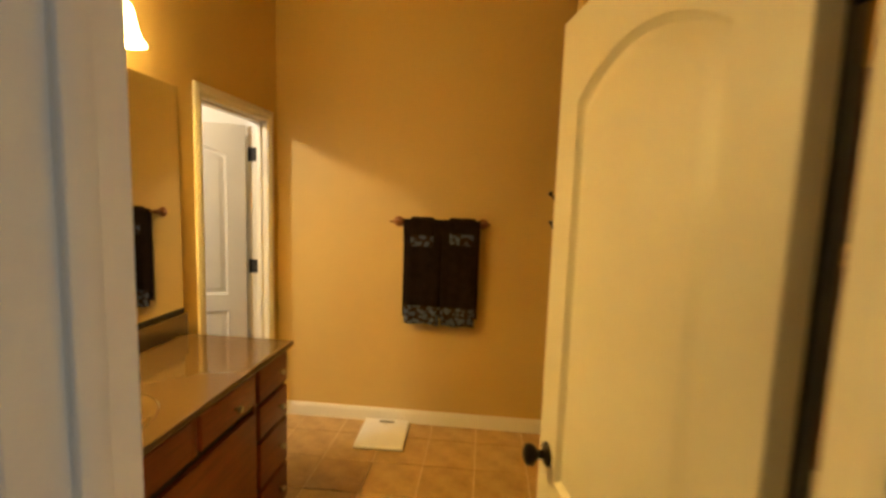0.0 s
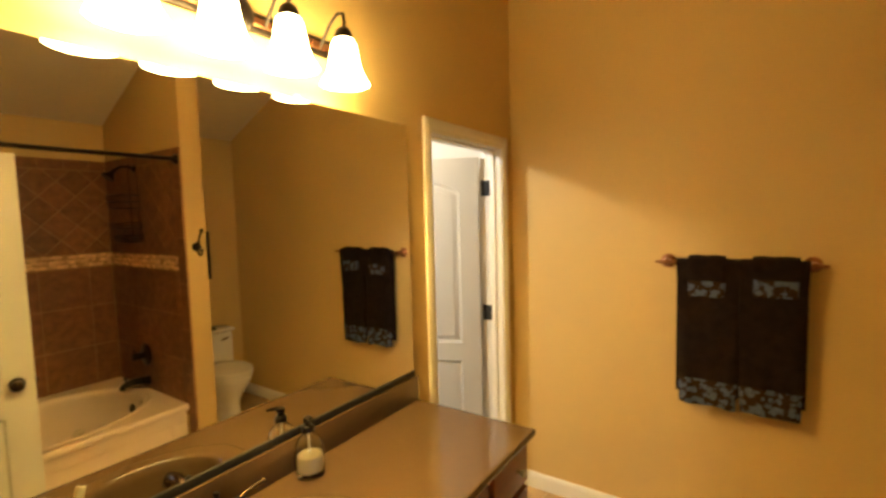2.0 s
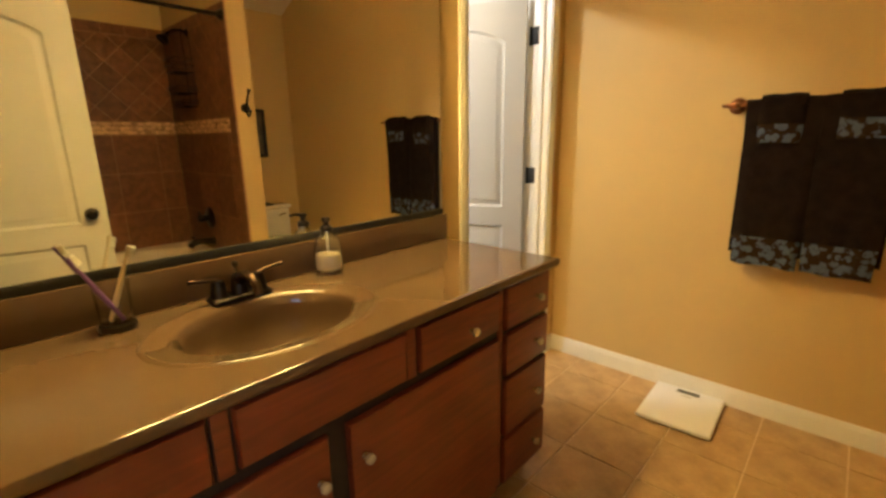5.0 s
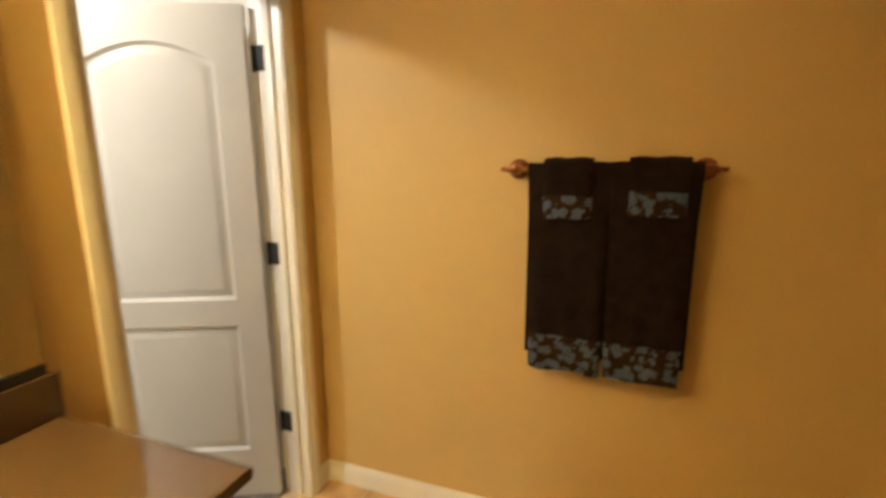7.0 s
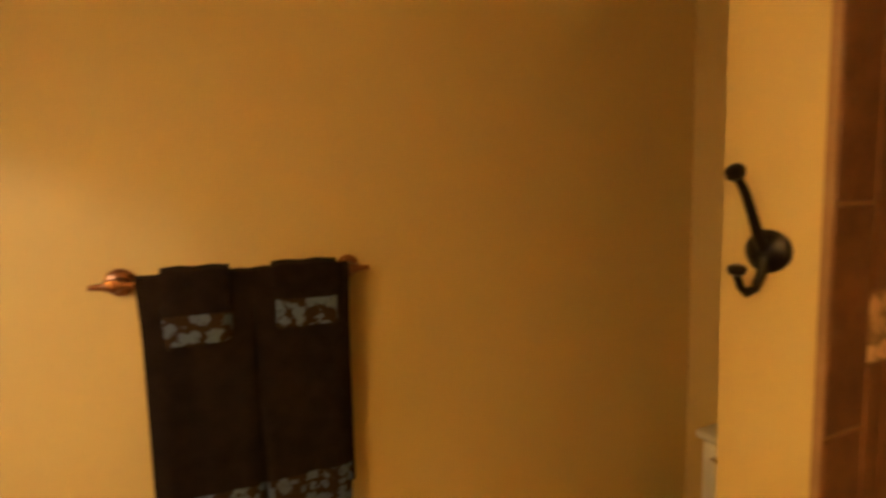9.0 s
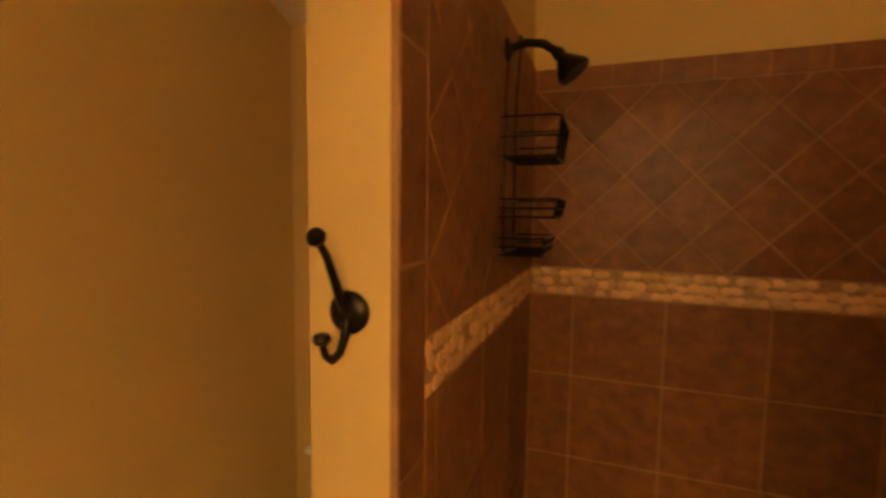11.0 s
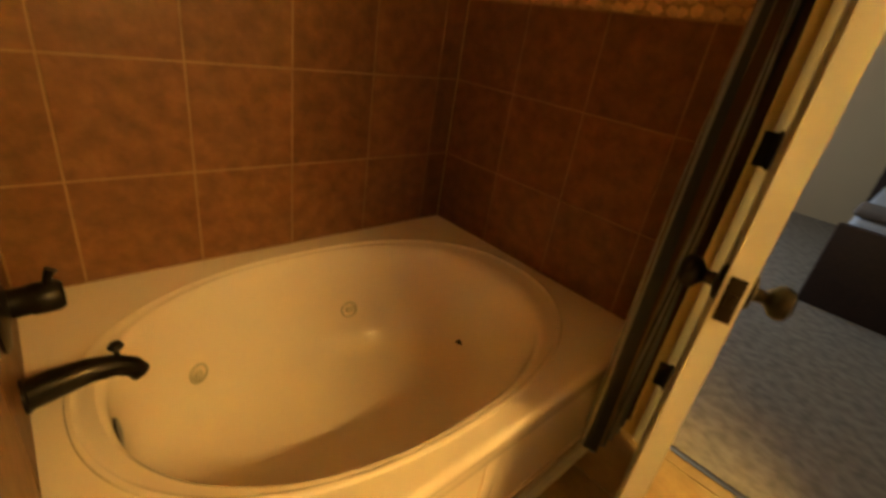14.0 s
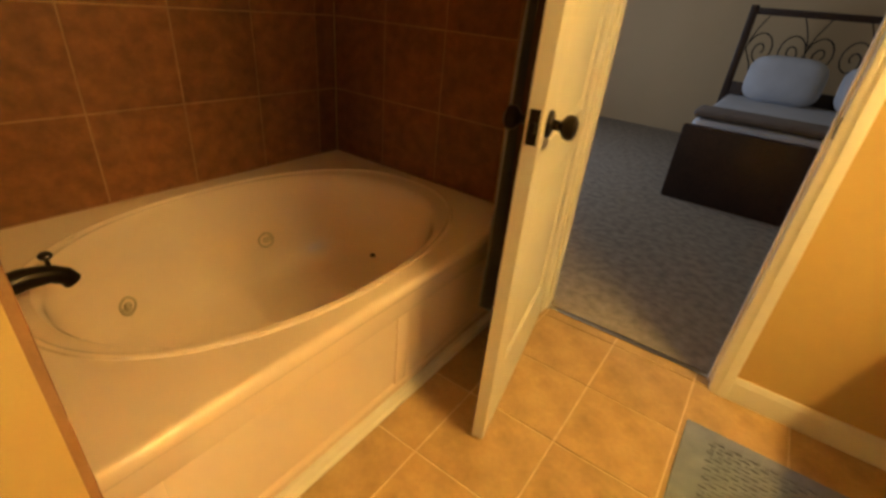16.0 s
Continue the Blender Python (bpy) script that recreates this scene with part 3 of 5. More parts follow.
add_lathe(bm, [(0.024, 0.010), (0.022, 0.03), (0.019, 0.055), (0.012, 0.07), (0, 0.074)], 20)
part("base", bm, BRONZE, fau)
part("spout", tube([(0, 0, 0.045), (0.02, 0, 0.066), (0.05, 0, 0.076), (0.085, 0, 0.070), (0.108, 0, 0.052), (0.114, 0, 0.036)],
                   [0.016, 0.016, 0.0155, 0.0145, 0.013, 0.0125], 16), WORN, fau, "copper-worn curved spout")
for s in (-1, 1):
    part("handle", tube([(0, s * 0.055, 0.060), (0.0, s * 0.072, 0.068), (0.001, s * 0.098, 0.071), (0.002, s * 0.128, 0.075)], [0.007, 0.0052, 0.0046, 0.0062], 12), WORN, fau)
bm = tube([(-0.014, 0, 0.06), (-0.014, 0, 0.092)], 0.0035, 10)
add_lathe(bm, [(0, 0.088), (0.007, 0.09), (0.009, 0.096), (0.006, 0.102), (0, 0.104)], 14, pose(-0.014, 0, 0))
part("lift_rod", bm, BRONZE, fau)

# mirror
mir = thing("wall_mirror", XW, 1.4, 1.0, "large frameless mirror over the vanity", "mirror")
mir.location = (0, 0, 0)
part("mirror_glass", box(XW + 0.003, XW + 0.009, YS + 0.025, 2.182, 1.014, 2.078, 0.0012, 1), MIRROR, mir)
part("bottom_channel", box(XW + 0.0005, XW + 0.014, YS + 0.025, 2.182, 1.0045, 1.0300, 0.001), BLACK, mir, "black bottom channel")
for y in (0.86, 1.63):
    part("clip", box(XW + 0.0005, XW + 0.0125, y - 0.010, y + 0.010, 2.066, 2.090, 0.003), TRIM, mir, "clear plastic mirror clip")

# vanity light: a long bronze plate with four bell shades
van_l = thing("vanity_light", XW, 1.417, 2.27, "bronze four-bulb vanity light with lit bell shades", "wall lamp")
van_l.location = (0, 0, 0)
bm = box(XW, XW + 0.018, 0.99, 1.845, 2.235, 2.295, 0.008, 3)
part("back_plate", bm, BRONZE, van_l)
part("trim_bar", box(XW + 0.017, XW + 0.026, 1.0, 1.835, 2.252, 2.278, 0.005), COPPER, van_l, "copper-toned raised bar")
bm = add_lathe(bmesh.new(), [(0, 0.0), (0.062, 0.0), (0.064, 0.008), (0.052, 0.018), (0.03, 0.024), (0, 0.026)], 28, pose(XW + 0.016, 1.417, 2.27, 0, 90, 0))
part("canopy", bm, BRONZE, van_l, "round domed centre plate")
for by in BULB_Y:
    x = -1.025
    arm = part("arm", tube([(XW + 0.02, by, 2.255), (XW + 0.045, by, 2.29), (XW + 0.075, by, 2.325), (x - 0.022, by, 2.345), (x + 0.002, by, 2.338), (x + 0.006, by, 2.312), (x, by, 2.288)], 0.0055, 10), BRONZE, van_l)
    part("socket_cap", lathe([(0.0, 2.298), (0.012, 2.296), (0.024, 2.285), (0.030, 2.268), (0.031, 2.258), (0, 2.258)], 20, pose(x, by, 0)), BRONZE, van_l)
    sh = lathe([(0.027, 2.262), (0.033, 2.255), (0.040, 2.235), (0.045, 2.205), (0.051, 2.175), (0.060, 2.148), (0.074, 2.126), (0.077, 2.120), (0.074, 2.120),
                (0.058, 2.147), (0.049, 2.175), (0.043, 2.205), (0.037, 2.235), (0.026, 2.256)], 32, pose(x, by, 0))
    part("shade", sh, OPAL, van_l, "lit white opal glass bell shade")

# soap dispenser
soap = thing("soap_dispenser", -1.078, 1.555, ZT + 0.0005, "clear glass soap dispenser with cream soap", "soap dispenser")
part("bottle", lathe([(0, 0.0), (0.037, 0.0), (0.0435, 0.004), (0.0445, 0.03), (0.0435, 0.088), (0.040, 0.104), (0.031, 0.119), (0.019, 0.128), (0.0165, 0.142), (0.0145, 0.142),
                      (0.0165, 0.127), (0.029, 0.1175), (0.0375, 0.103), (0.041, 0.088), (0.042, 0.03), (0.041, 0.016), (0, 0.014)], 28), GLASS, soap)
part("soap", lathe([(0, 0.0180), (0.0385, 0.0180), (0.041, 0.030), (0.0408, 0.060), (0.037, 0.066), (0.014, 0.069), (0, 0.0695)], 24), material("cream_soap", (0.78, 0.70, 0.48), 0.45, spread=0.03, scale=20, fine=90, bump=0.05), soap, "pale cream liquid soap")
bm = lathe([(0, 0.140), (0.0195, 0.140), (0.0200, 0.152), (0.0165, 0.157), (0.0090, 0.160), (0.0085, 0.170), (0.0135, 0.173), (0.0140, 0.181), (0.011, 0.184), (0, 0.1845)], 20)
add_tube(bm, [(0, 0, 0.178), (0.022, -0.013, 0.179), (0.040, -0.024, 0.174)], [0.006, 0.0055, 0.004], 10)
part("pump", bm, BRONZE, soap, "dark bronze pump head")
part("dip_tube", tube([(0, 0, 0.02), (0, 0, 0.14)], 0.003, 8), TRIM, soap)

# tumbler with two toothbrushes
cup = thing("toothbrush_tumbler", -1.078, 0.972, ZT + 0.0005, "clear glass tumbler with dark base holding toothbrushes", "cup")
part("glass", lathe([(0, 0.012), (0.031, 0.012), (0.033, 0.03), (0.036, 0.112), (0.0335, 0.112), (0.0305, 0.03), (0.028, 0.018), (0, 0.017)], 28), GLASS, cup)
part("base_ring", lathe([(0, 0), (0.037, 0), (0.039, 0.006), (0.037, 0.014), (0.031, 0.0145), (0, 0.0118)], 28), BRONZE, cup, "dark bronze base")


def toothbrush(name, a, b, mat, label):
    e = thing(name, 0, 0, 0, label, "toothbrush")
    a, b = Vector(a), Vector(b)
    d = (b - a).normalized()
    pts = [a + (b - a) * k for k in (0, 0.25, 0.5, 0.75, 0.85, 1.0)]
    part("handle", tube(pts, [0.0045, 0.006, 0.0055, 0.004, 0.003, 0.0045], 10), mat, e)
    side = d.cross(Vector((1, 0.3, 0))).normalized()
    bm = bmesh.new()
    for k in range(4):
        p = b - d * (0.004 + 0.0065 * k)
        add_tube(bm, [p, p + side * 0.014], 0.0035, 6)
    part("bristles", bm, TRIM, e, "white bristles")
    return e


PURPLE = material("purple_plastic", (0.17, 0.07, 0.30), 0.3, spread=0.05, scale=20, fine=80, bump=0.0)
CREAMP = material("cream_plastic", (0.76, 0.66, 0.48), 0.3, spread=0.05, scale=20, fine=80, bump=0.0)
toothbrush("toothbrush", (-1.072, 0.985, 0.918), (-1.066, 0.905, 1.085), PURPLE, "purple toothbrush leaning in the glass tumbler")
toothbrush("toothbrush", (-1.084, 0.962, 0.918), (-1.062, 1.018, 1.092), CREAMP, "cream toothbrush leaning in the glass tumbler")


# ---- bathtub ----
def ring_deck(rect, centre, rings_xy, power=2.0, n=96):
    """A slab with an oval basin: rect (x0, x1, y0, y1, edge z's), then rings (ax, ay, z, shift of the centre in y)."""
    x0, x1, y0, y1, zs = rect
    cx, cy = centre
    ang = sorted([2 * math.pi * i / n for i in range(n)] + [math.atan2(y - cy, x - cx) % (2 * math.pi) for x in (x0, x1) for y in (y0, y1)])

    def on_rect(a):
        c, s = math.cos(a), math.sin(a)
        k = min(((x1 if c > 0 else x0) - cx) / c if abs(c) > 1e-9 else 1e9, ((y1 if s > 0 else y0) - cy) / s if abs(s) > 1e-9 else 1e9)
        return cx + k * c, cy + k * s

    bm = bmesh.new()
    rows = []
    for d, z in zs:
        rows.append([bm.verts.new((max(x, x0 + d), y, z)) for x, y in (on_rect(a) for a in ang)])
    for ax, ay, z, sh in rings_xy:
        row = []
        for a in ang:
            c, s = math.cos(a), math.sin(a)
            r = (abs(c) ** power + abs(s) ** power) ** (-1 / power)
            row.append(bm.verts.new((cx + ax * r * c, cy + sh + ay * r * s, z)))
        rows.append(row)
    m = len(ang)
    for a, b in zip(rows, rows[1:]):
        for i in range(m):
            bm.faces.new((a[i], a[(i + 1) % m], b[(i + 1) % m], b[i]))
    bm.faces.new(rows[-1])
    bmesh.ops.recalc_face_normals(bm, faces=bm.faces)
    return bm


TXF = 0.752
TCX, TCY, TZ = 1.268, 1.418, 0.480
TUB_RINGS = ((0.468, 0.695, TZ, 0), (0.459, 0.686, TZ, 0), (0.456, 0.683, TZ + 0.006, 0), (0.449, 0.675, TZ + 0.007, 0), (0.443, 0.668, TZ + 0.001, 0), (0.440, 0.661, TZ - 0.002, 0),
             (0.432, 0.620, TZ - 0.001, 0.014), (0.424, 0.606, TZ - 0.010, 0.018), (0.416, 0.597, TZ - 0.035, 0.02), (0.406, 0.585, 0.350, 0.028), (0.395, 0.570, 0.240, 0.040),
             (0.377, 0.548, 0.155, 0.055), (0.350, 0.510, 0.110, 0.065), (0.300, 0.450, 0.085, 0.07), (0.20, 0.32, 0.074, 0.07), (0.08, 0.12, 0.070, 0.07))
tub = thing("bathtub", TCX, TCY, 0, "bone-white oval jetted bathtub in a square deck", "bathtub")
tub.location = (0, 0, 0)
bm = ring_deck((TXF, XT, YF, YP, ((0.004, 0.440), (0.0, 0.448), (0.0, 0.466), (0.005, 0.476), (0.014, TZ), (0.022, TZ))), (TCX, TCY), TUB_RINGS, 2.25)
part("basin", bm, ACRYLIC, tub)
bm = bmesh.new()
AXF = 0.778
add_box(bm, AXF + 0.008, AXF + 0.05, YF + 0.002, YP - 0.002, 0.0, 0.452)
part("apron", bm, ACRYLIC, tub)
for y0, y1, z0, z1 in ((YF + 0.004, YP - 0.004, 0.352, 0.445), (YF + 0.004, YP - 0.004, 0.058, 0.088), (1.336, 1.388, 0.086, 0.354), (YF + 0.004, YF + 0.06, 0.086, 0.354), (YP - 0.10, YP - 0.004, 0.086, 0.354)):
    part("apron_frame", box(AXF, AXF + 0.010, y0, y1, z0, z1, 0.0035), ACRYLIC, tub)
bm = bmesh.new()
add_box(bm, AXF - 0.012, AXF + 0.006, YF + 0.002, YP - 0.002, 0.0, 0.048, 0.006)
add_tube(bm, [(AXF - 0.012, YF + 0.002, 0.009), (AXF - 0.012, YP - 0.002, 0.009)], 0.009, 10)
part("base_trim", bm, TRIM, tub, "white painted base trim")


def tub_point(angle, z):
    """Place and inward normal on the basin's wall."""
    for r0, r1 in zip(TUB_RINGS[7:], TUB_RINGS[8:]):
        if r0[2] >= z >= r1[2]:
            k = (r0[2] - z) / (r0[2] - r1[2])
            ax, ay, sh = (r0[i] + k * (r1[i] - r0[i]) for i in (0, 1, 3))
            c, s = math.cos(angle), math.sin(angle)
            r = (abs(c) ** 2.25 + abs(s) ** 2.25) ** (-1 / 2.25)
            p = Vector((TCX + ax * r * c, TCY + sh + ay * r * s, z))
            slope = (r0[0] - r1[0]) / (r0[2] - r1[2])
            n = Vector((-c / ax, -s / ay, 0)).normalized() + Vector((0, 0, slope))
            return p, n.normalized()


JETM = material("jet_nickel", (0.60, 0.52, 0.38), 0.3, metal=0.6, spread=0.05, scale=40, fine=100, bump=0.0)
for ang, z, sc in ((-0.394, 0.233, 1.0), (0.599, 0.206, 1.0), (-1.437, 0.157, 0.45), (2.42, 0.215, 1.0), (3.60, 0.240, 1.0)):
    p, n = tub_point(ang, z)
    m = Matrix.Translation(p) @ n.to_track_quat("Z", "Y").to_matrix().to_4x4() @ Matrix.Scale(sc, 4)
    bm = lathe([(0, -0.006), (0.033, -0.006), (0.034, 0.002), (0.030, 0.006), (0.025, 0.004), (0.0235, 0.0), (0.015, 0.0), (0.013, 0.006), (0.008, 0.008), (0.005, 0.004), (0, 0.004)], 24, m)
    part("jet", bm, JETM if sc == 1 else BRONZE, tub, "round whirlpool jet" if sc == 1 else "small suction fitting")
p, n = tub_point(1.47, 0.37)
m = Matrix.Translation(p) @ n.to_track_quat("Z", "Y").to_matrix().to_4x4()
part("overflow_plate", lathe([(0, -0.004), (0.036, -0.004), (0.037, 0.002), (0.032, 0.008), (0.012, 0.011), (0, 0.011)], 28, m), BRONZE, tub, "dark bronze overflow plate")

# bath spout and valve on the plumbing wall
sp = thing("tub_spout", 1.305, YP, 0.545, "oil-rubbed bronze tub spout with diverter", "faucet")
bm = add_lathe(bmesh.new(), [(0, 0), (0.034, 0), (0.034, 0.006), (0.030, 0.010), (0, 0.010)], 24, pose(0, 0, 0, 90, 0, 0))
add_tube(bm, [(0, 0.0, 0.0), (0, -0.05, 0.010), (0, -0.10, 0.016), (0, -0.145, 0.010), (0, -0.172, -0.006), (0, -0.182, -0.024)], [0.031, 0.029, 0.025, 0.022, 0.021, 0.021], 20)
part("body", bm, BRONZE, sp)
part("diverter", lathe([(0.005, 0.0), (0.005, 0.022), (0.012, 0.026), (0.015, 0.031), (0.011, 0.038), (0, 0.04)], 16, pose(0, -0.150, 0.024)), BRONZE, sp)
va = thing("shower_valve", 1.320, YP, 0.735, "oil-rubbed bronze shower valve with lever", "faucet")
part("escutcheon", lathe([(0, 0.0), (0.082, 0.0), (0.083, 0.005), (0.074, 0.011), (0.04, 0.015), (0.028, 0.020), (0, 0.020)], 36, pose(0, 0, 0, 90, 0, 0)), BRONZE, va)
part("handle", lathe([(0.026, 0.018), (0.025, 0.045), (0.028, 0.050), (0.028, 0.085), (0.022, 0.094), (0, 0.096)], 24, pose(0, 0, 0, 90, 0, 0)), BRONZE, va)
part("lever", tube([(0, -0.072, 0.018), (0, -0.078, 0.040), (0.0, -0.084, 0.052)], [0.008, 0.007, 0.010], 12), BRONZE, va)
shw = thing("overhead_shower", 1.30, YP, 2.085, "oil-rubbed bronze shower head on an arm", "shower head")
part("flange", lathe([(0, 0), (0.03, 0), (0.028, 0.008), (0.012, 0.014), (0, 0.014)], 24, pose(0, 0, 0, 90, 0, 0)), BRONZE, shw)
part("arm", tube([(0, 0, 0), (0, -0.05, 0.012), (0, -0.09, 0.006), (0, -0.125, -0.018)], 0.0105, 12), BRONZE, shw)
m = Matrix.Translation((0, -0.122, -0.014)) @ Vector((0, -0.62, -0.78)).to_track_quat("Z", "Y").to_matrix().to_4x4()
part("head", lathe([(0, 0), (0.014, 0.0), (0.016, 0.014), (0.014, 0.022), (0.024, 0.036), (0.040, 0.060), (0.043, 0.070), (0.040, 0.076), (0, 0.074)], 28, m), BRONZE, shw)

# wire caddy hung on the shower arm
cad = thing("shower_caddy", 1.30, YP - 0.012, 1.56, "black wire shower caddy with three baskets", "shower caddy")
cad.location = (0, 0, 0)
yb, WR = YP - 0.014, 0.0028
bm = bmesh.new()
for x in (1.235, 1.365):
    add_tube(bm, [(1.30 + (x - 1.30) * 0.15, yb - 0.022, 2.108), (x, yb - 0.004, 2.04), (x, yb, 1.95), (x, yb, 1.575)], WR, 6)
add_tube(bm, arc((1.30, yb - 0.022, 2.100), 0.016, -20, 200, 8, "xz"), WR, 6)
part("hanger", bm, BRONZE, cad)
for ztop, zbot, yf in ((1.895, 1.805, 2.000), (1.705, 1.662, 2.003), (1.612, 1.570, 2.030)):
    bm = bmesh.new()
    x0, x1 = 1.190, 1.410
    for z, k in ((ztop, 1.0), ((ztop + zbot) / 2, 0.97), (zbot, 0.92)):
        xa, xb, yy = 1.30 - 0.11 * k, 1.30 + 0.11 * k, yb - (yb - yf) * k
        add_tube(bm, [(xa, yb, z), (xa, yy + 0.015, z), (xa + 0.015, yy, z), (xb - 0.015, yy, z), (xb, yy + 0.015, z), (xb, yb, z), (xa, yb, z)], WR, 6)
    basket = part("basket", bm, BRONZE, cad)
    for i in range(9):
        x = 1.30 - 0.10 + 0.2 * i / 8
        part("wire", tube([(x, yf, ztop), (x, yb - (yb - yf) * 0.92, zbot), (x, yb, zbot)], 0.0018, 5), BRONZE, basket)

# curtain rod and curtain
rod = thing("shower_curtain_rod", 0.70, YF, 2.10, "dark bronze shower curtain rod", "curtain rod")
part("tube", tube([(0, 0, 0), (0, YP - YF, 0)], 0.0125, 16), BRONZE, rod)
for y, s in ((0, -90), (YP - YF, 90)):
    part("flange", lathe([(0, 0), (0.033, 0), (0.033, 0.006), (0.022, 0.022), (0.0165, 0.030), (0, 0.030)], 24, pose(0, y, 0, s, 0, 0)), BRONZE, rod)

FAB = {"blue": (0.34, 0.40, 0.47), "dark": (0.04, 0.042, 0.05), "brown": (0.12, 0.05, 0.03), "grey": (0.34, 0.34, 0.34), "tan": (0.48, 0.36, 0.25), "pale": (0.56, 0.55, 0.55)}


def striped_fabric(name):
    """Vertical stripes of a woven curtain, along the cloth's own width."""
    m = bpy.data.materials.new(name)
    m.use_nodes = True
    nt = m.node_tree
    b = nt.nodes["Principled BSDF"]
    N, L = nt.nodes.new, nt.links.new
    uv = N("ShaderNodeUVMap")
    uv.uv_map = "cloth"
    sep = N("ShaderNodeSeparateXYZ")
    L(uv.outputs["UV"], sep.inputs["Vector"])
    frac = N("ShaderNodeMath")
    frac.operation = "FRACT"
    mul = N("ShaderNodeMath")
    mul.operation = "MULTIPLY"
    mul.inputs[1].default_value = 2.5
    L(sep.outputs["X"], mul.inputs[0])
    L(mul.outputs[0], frac.inputs[0])
    cr = N("ShaderNodeValToRGB")
    cr.color_ramp.interpolation = "CONSTANT"
    stops = [(0.0, "blue"), (0.14, "dark"), (0.34, "grey"), (0.44, "dark"), (0.50, "tan"), (0.53, "brown"), (0.66, "tan"), (0.69, "pale"), (0.72, "dark"), (0.74, "pale"),
             (0.77, "dark"), (0.79, "pale"), (0.82, "dark"), (0.84, "pale"), (0.87, "dark"), (0.89, "pale"), (0.92, "brown"), (0.96, "blue")]
    els = cr.color_ramp.elements
    els[0].position, els[0].color = 0.0, (*FAB["blue"], 1)
    els[1].position, els[1].color = 0.14, (*FAB["dark"], 1)
    for p, c in stops[2:]:
        e = els.new(p)
        e.color = (*FAB[c], 1)
    L(frac.outputs[0], cr.inputs["Fac"])
    no = N("ShaderNodeTexNoise")
    no.inputs["Scale"].default_value, no.inputs["Detail"].default_value = 350, 2
    mx = N("ShaderNodeMix")
    mx.data_type, mx.blend_type = "RGBA", "MULTIPLY"
    mx.inputs["Factor"].default_value = 0.5
    L(cr.outputs["Color"], mx.inputs["A"])
    L(no.outputs["Color"], mx.inputs["B"])
    L(mx.outputs["Result"], b.inputs["Base Color"])
    b.inputs["Roughness"].default_value = 0.7
    b.inputs["Sheen Weight"].default_value = 0.1
    bp = N("ShaderNodeBump")
    bp.inputs["Strength"].default_value, bp.inputs["Distance"].default_value = 0.4, 0.001
    L(no.outputs["Fac"], bp.inputs["Height"])
    L(bp.outputs["Normal"], b.inputs["Normal"])
    return m


CURTAIN = striped_fabric("striped_curtain_fabric")


def gathered_cloth(y0, y1, xc, amp, folds, ztop, zbot, flare, thick=0.004, rows=22, per=14):
    """A cloth hung in folds: a zigzag plan that opens slightly towards its foot."""
    bm = bmesh.new()
    uvl = bm.loops.layers.uv.new("cloth")
    cols = folds * per + 1
    grid = [[], []]
    for side in (0, 1):
        for i in range(cols):
            u = i / (cols - 1)
            col = []
            for j in range(rows + 1):
                v = j / rows
                a = amp * (0.55 + 0.45 * v) * (1 + 0.25 * math.sin(9.1 * u + 2.0))
                ph = 2 * math.pi * folds * u + 0.5 * math.sin(3 * v + 5 * u)
                y = y0 + (y1 - y0) * u * (1 + flare * v) + 0.010 * math.sin(ph * 2 + 1.0) * v
                x = xc + a * math.sin(ph) + 0.006 * math.sin(7 * v + 11 * u)
                z = ztop + (zbot - ztop) * v + (0.012 * math.sin(ph + 0.6) if j == rows else 0)
                col.append(bm.verts.new((x + side * thick * (1 if math.cos(ph) < 0 else -1) * 0.35, y + side * thick, z)))
            grid[side].append(col)
    length = 1.75
    for side in (0, 1):
        for i in range(cols - 1):
            for j in range(rows):
                q = (grid[side][i][j], grid[side][i + 1][j], grid[side][i + 1][j + 1], grid[side][i][j + 1])
                f = bm.faces.new(q if side else q[::-1])
                for lp in f.loops:
                    k = next(a for a, c in ((i, grid[side][i]), (i + 1, grid[side][i + 1])) if lp.vert in c)
                    lp[uvl].uv = (length * k / (cols - 1), lp.vert.co.z)
    for i in range(cols - 1):
        for j in (0, rows):
            f = bm.faces.new((grid[0][i][j], grid[0][i + 1][j], grid[1][i + 1][j], grid[1][i][j]))
            for lp in f.loops:
                lp[uvl].uv = (length * i / (cols - 1), 0)
    for i in (0, cols - 1):
        for j in range(rows):
            f = bm.faces.new((grid[0][i][j], grid[0][i][j + 1], grid[1][i][j + 1], grid[1][i][j]))
            for lp in f.loops:
                lp[uvl].uv = (0.02, 0)
    bmesh.ops.recalc_face_normals(bm, faces=bm.faces)
    return bm


cur = thing("shower_curtain", 0.71, 0.85, 2.1, "striped blue, grey and brown shower curtain, gathered", "curtain")
cur.location = (0, 0, 0)
part("cloth", gathered_cloth(0.735, 0.985, 0.712, 0.036, 6, 2.068, 0.22, 0.06), CURTAIN, cur)
for i in range(6):
    part("ring", tube(arc((0.70, 0.745 + 0.042 * i, 2.086), 0.024, 0, 330, 12, "xz"), 0.0022, 6), BRONZE, cur, "dark metal curtain ring")

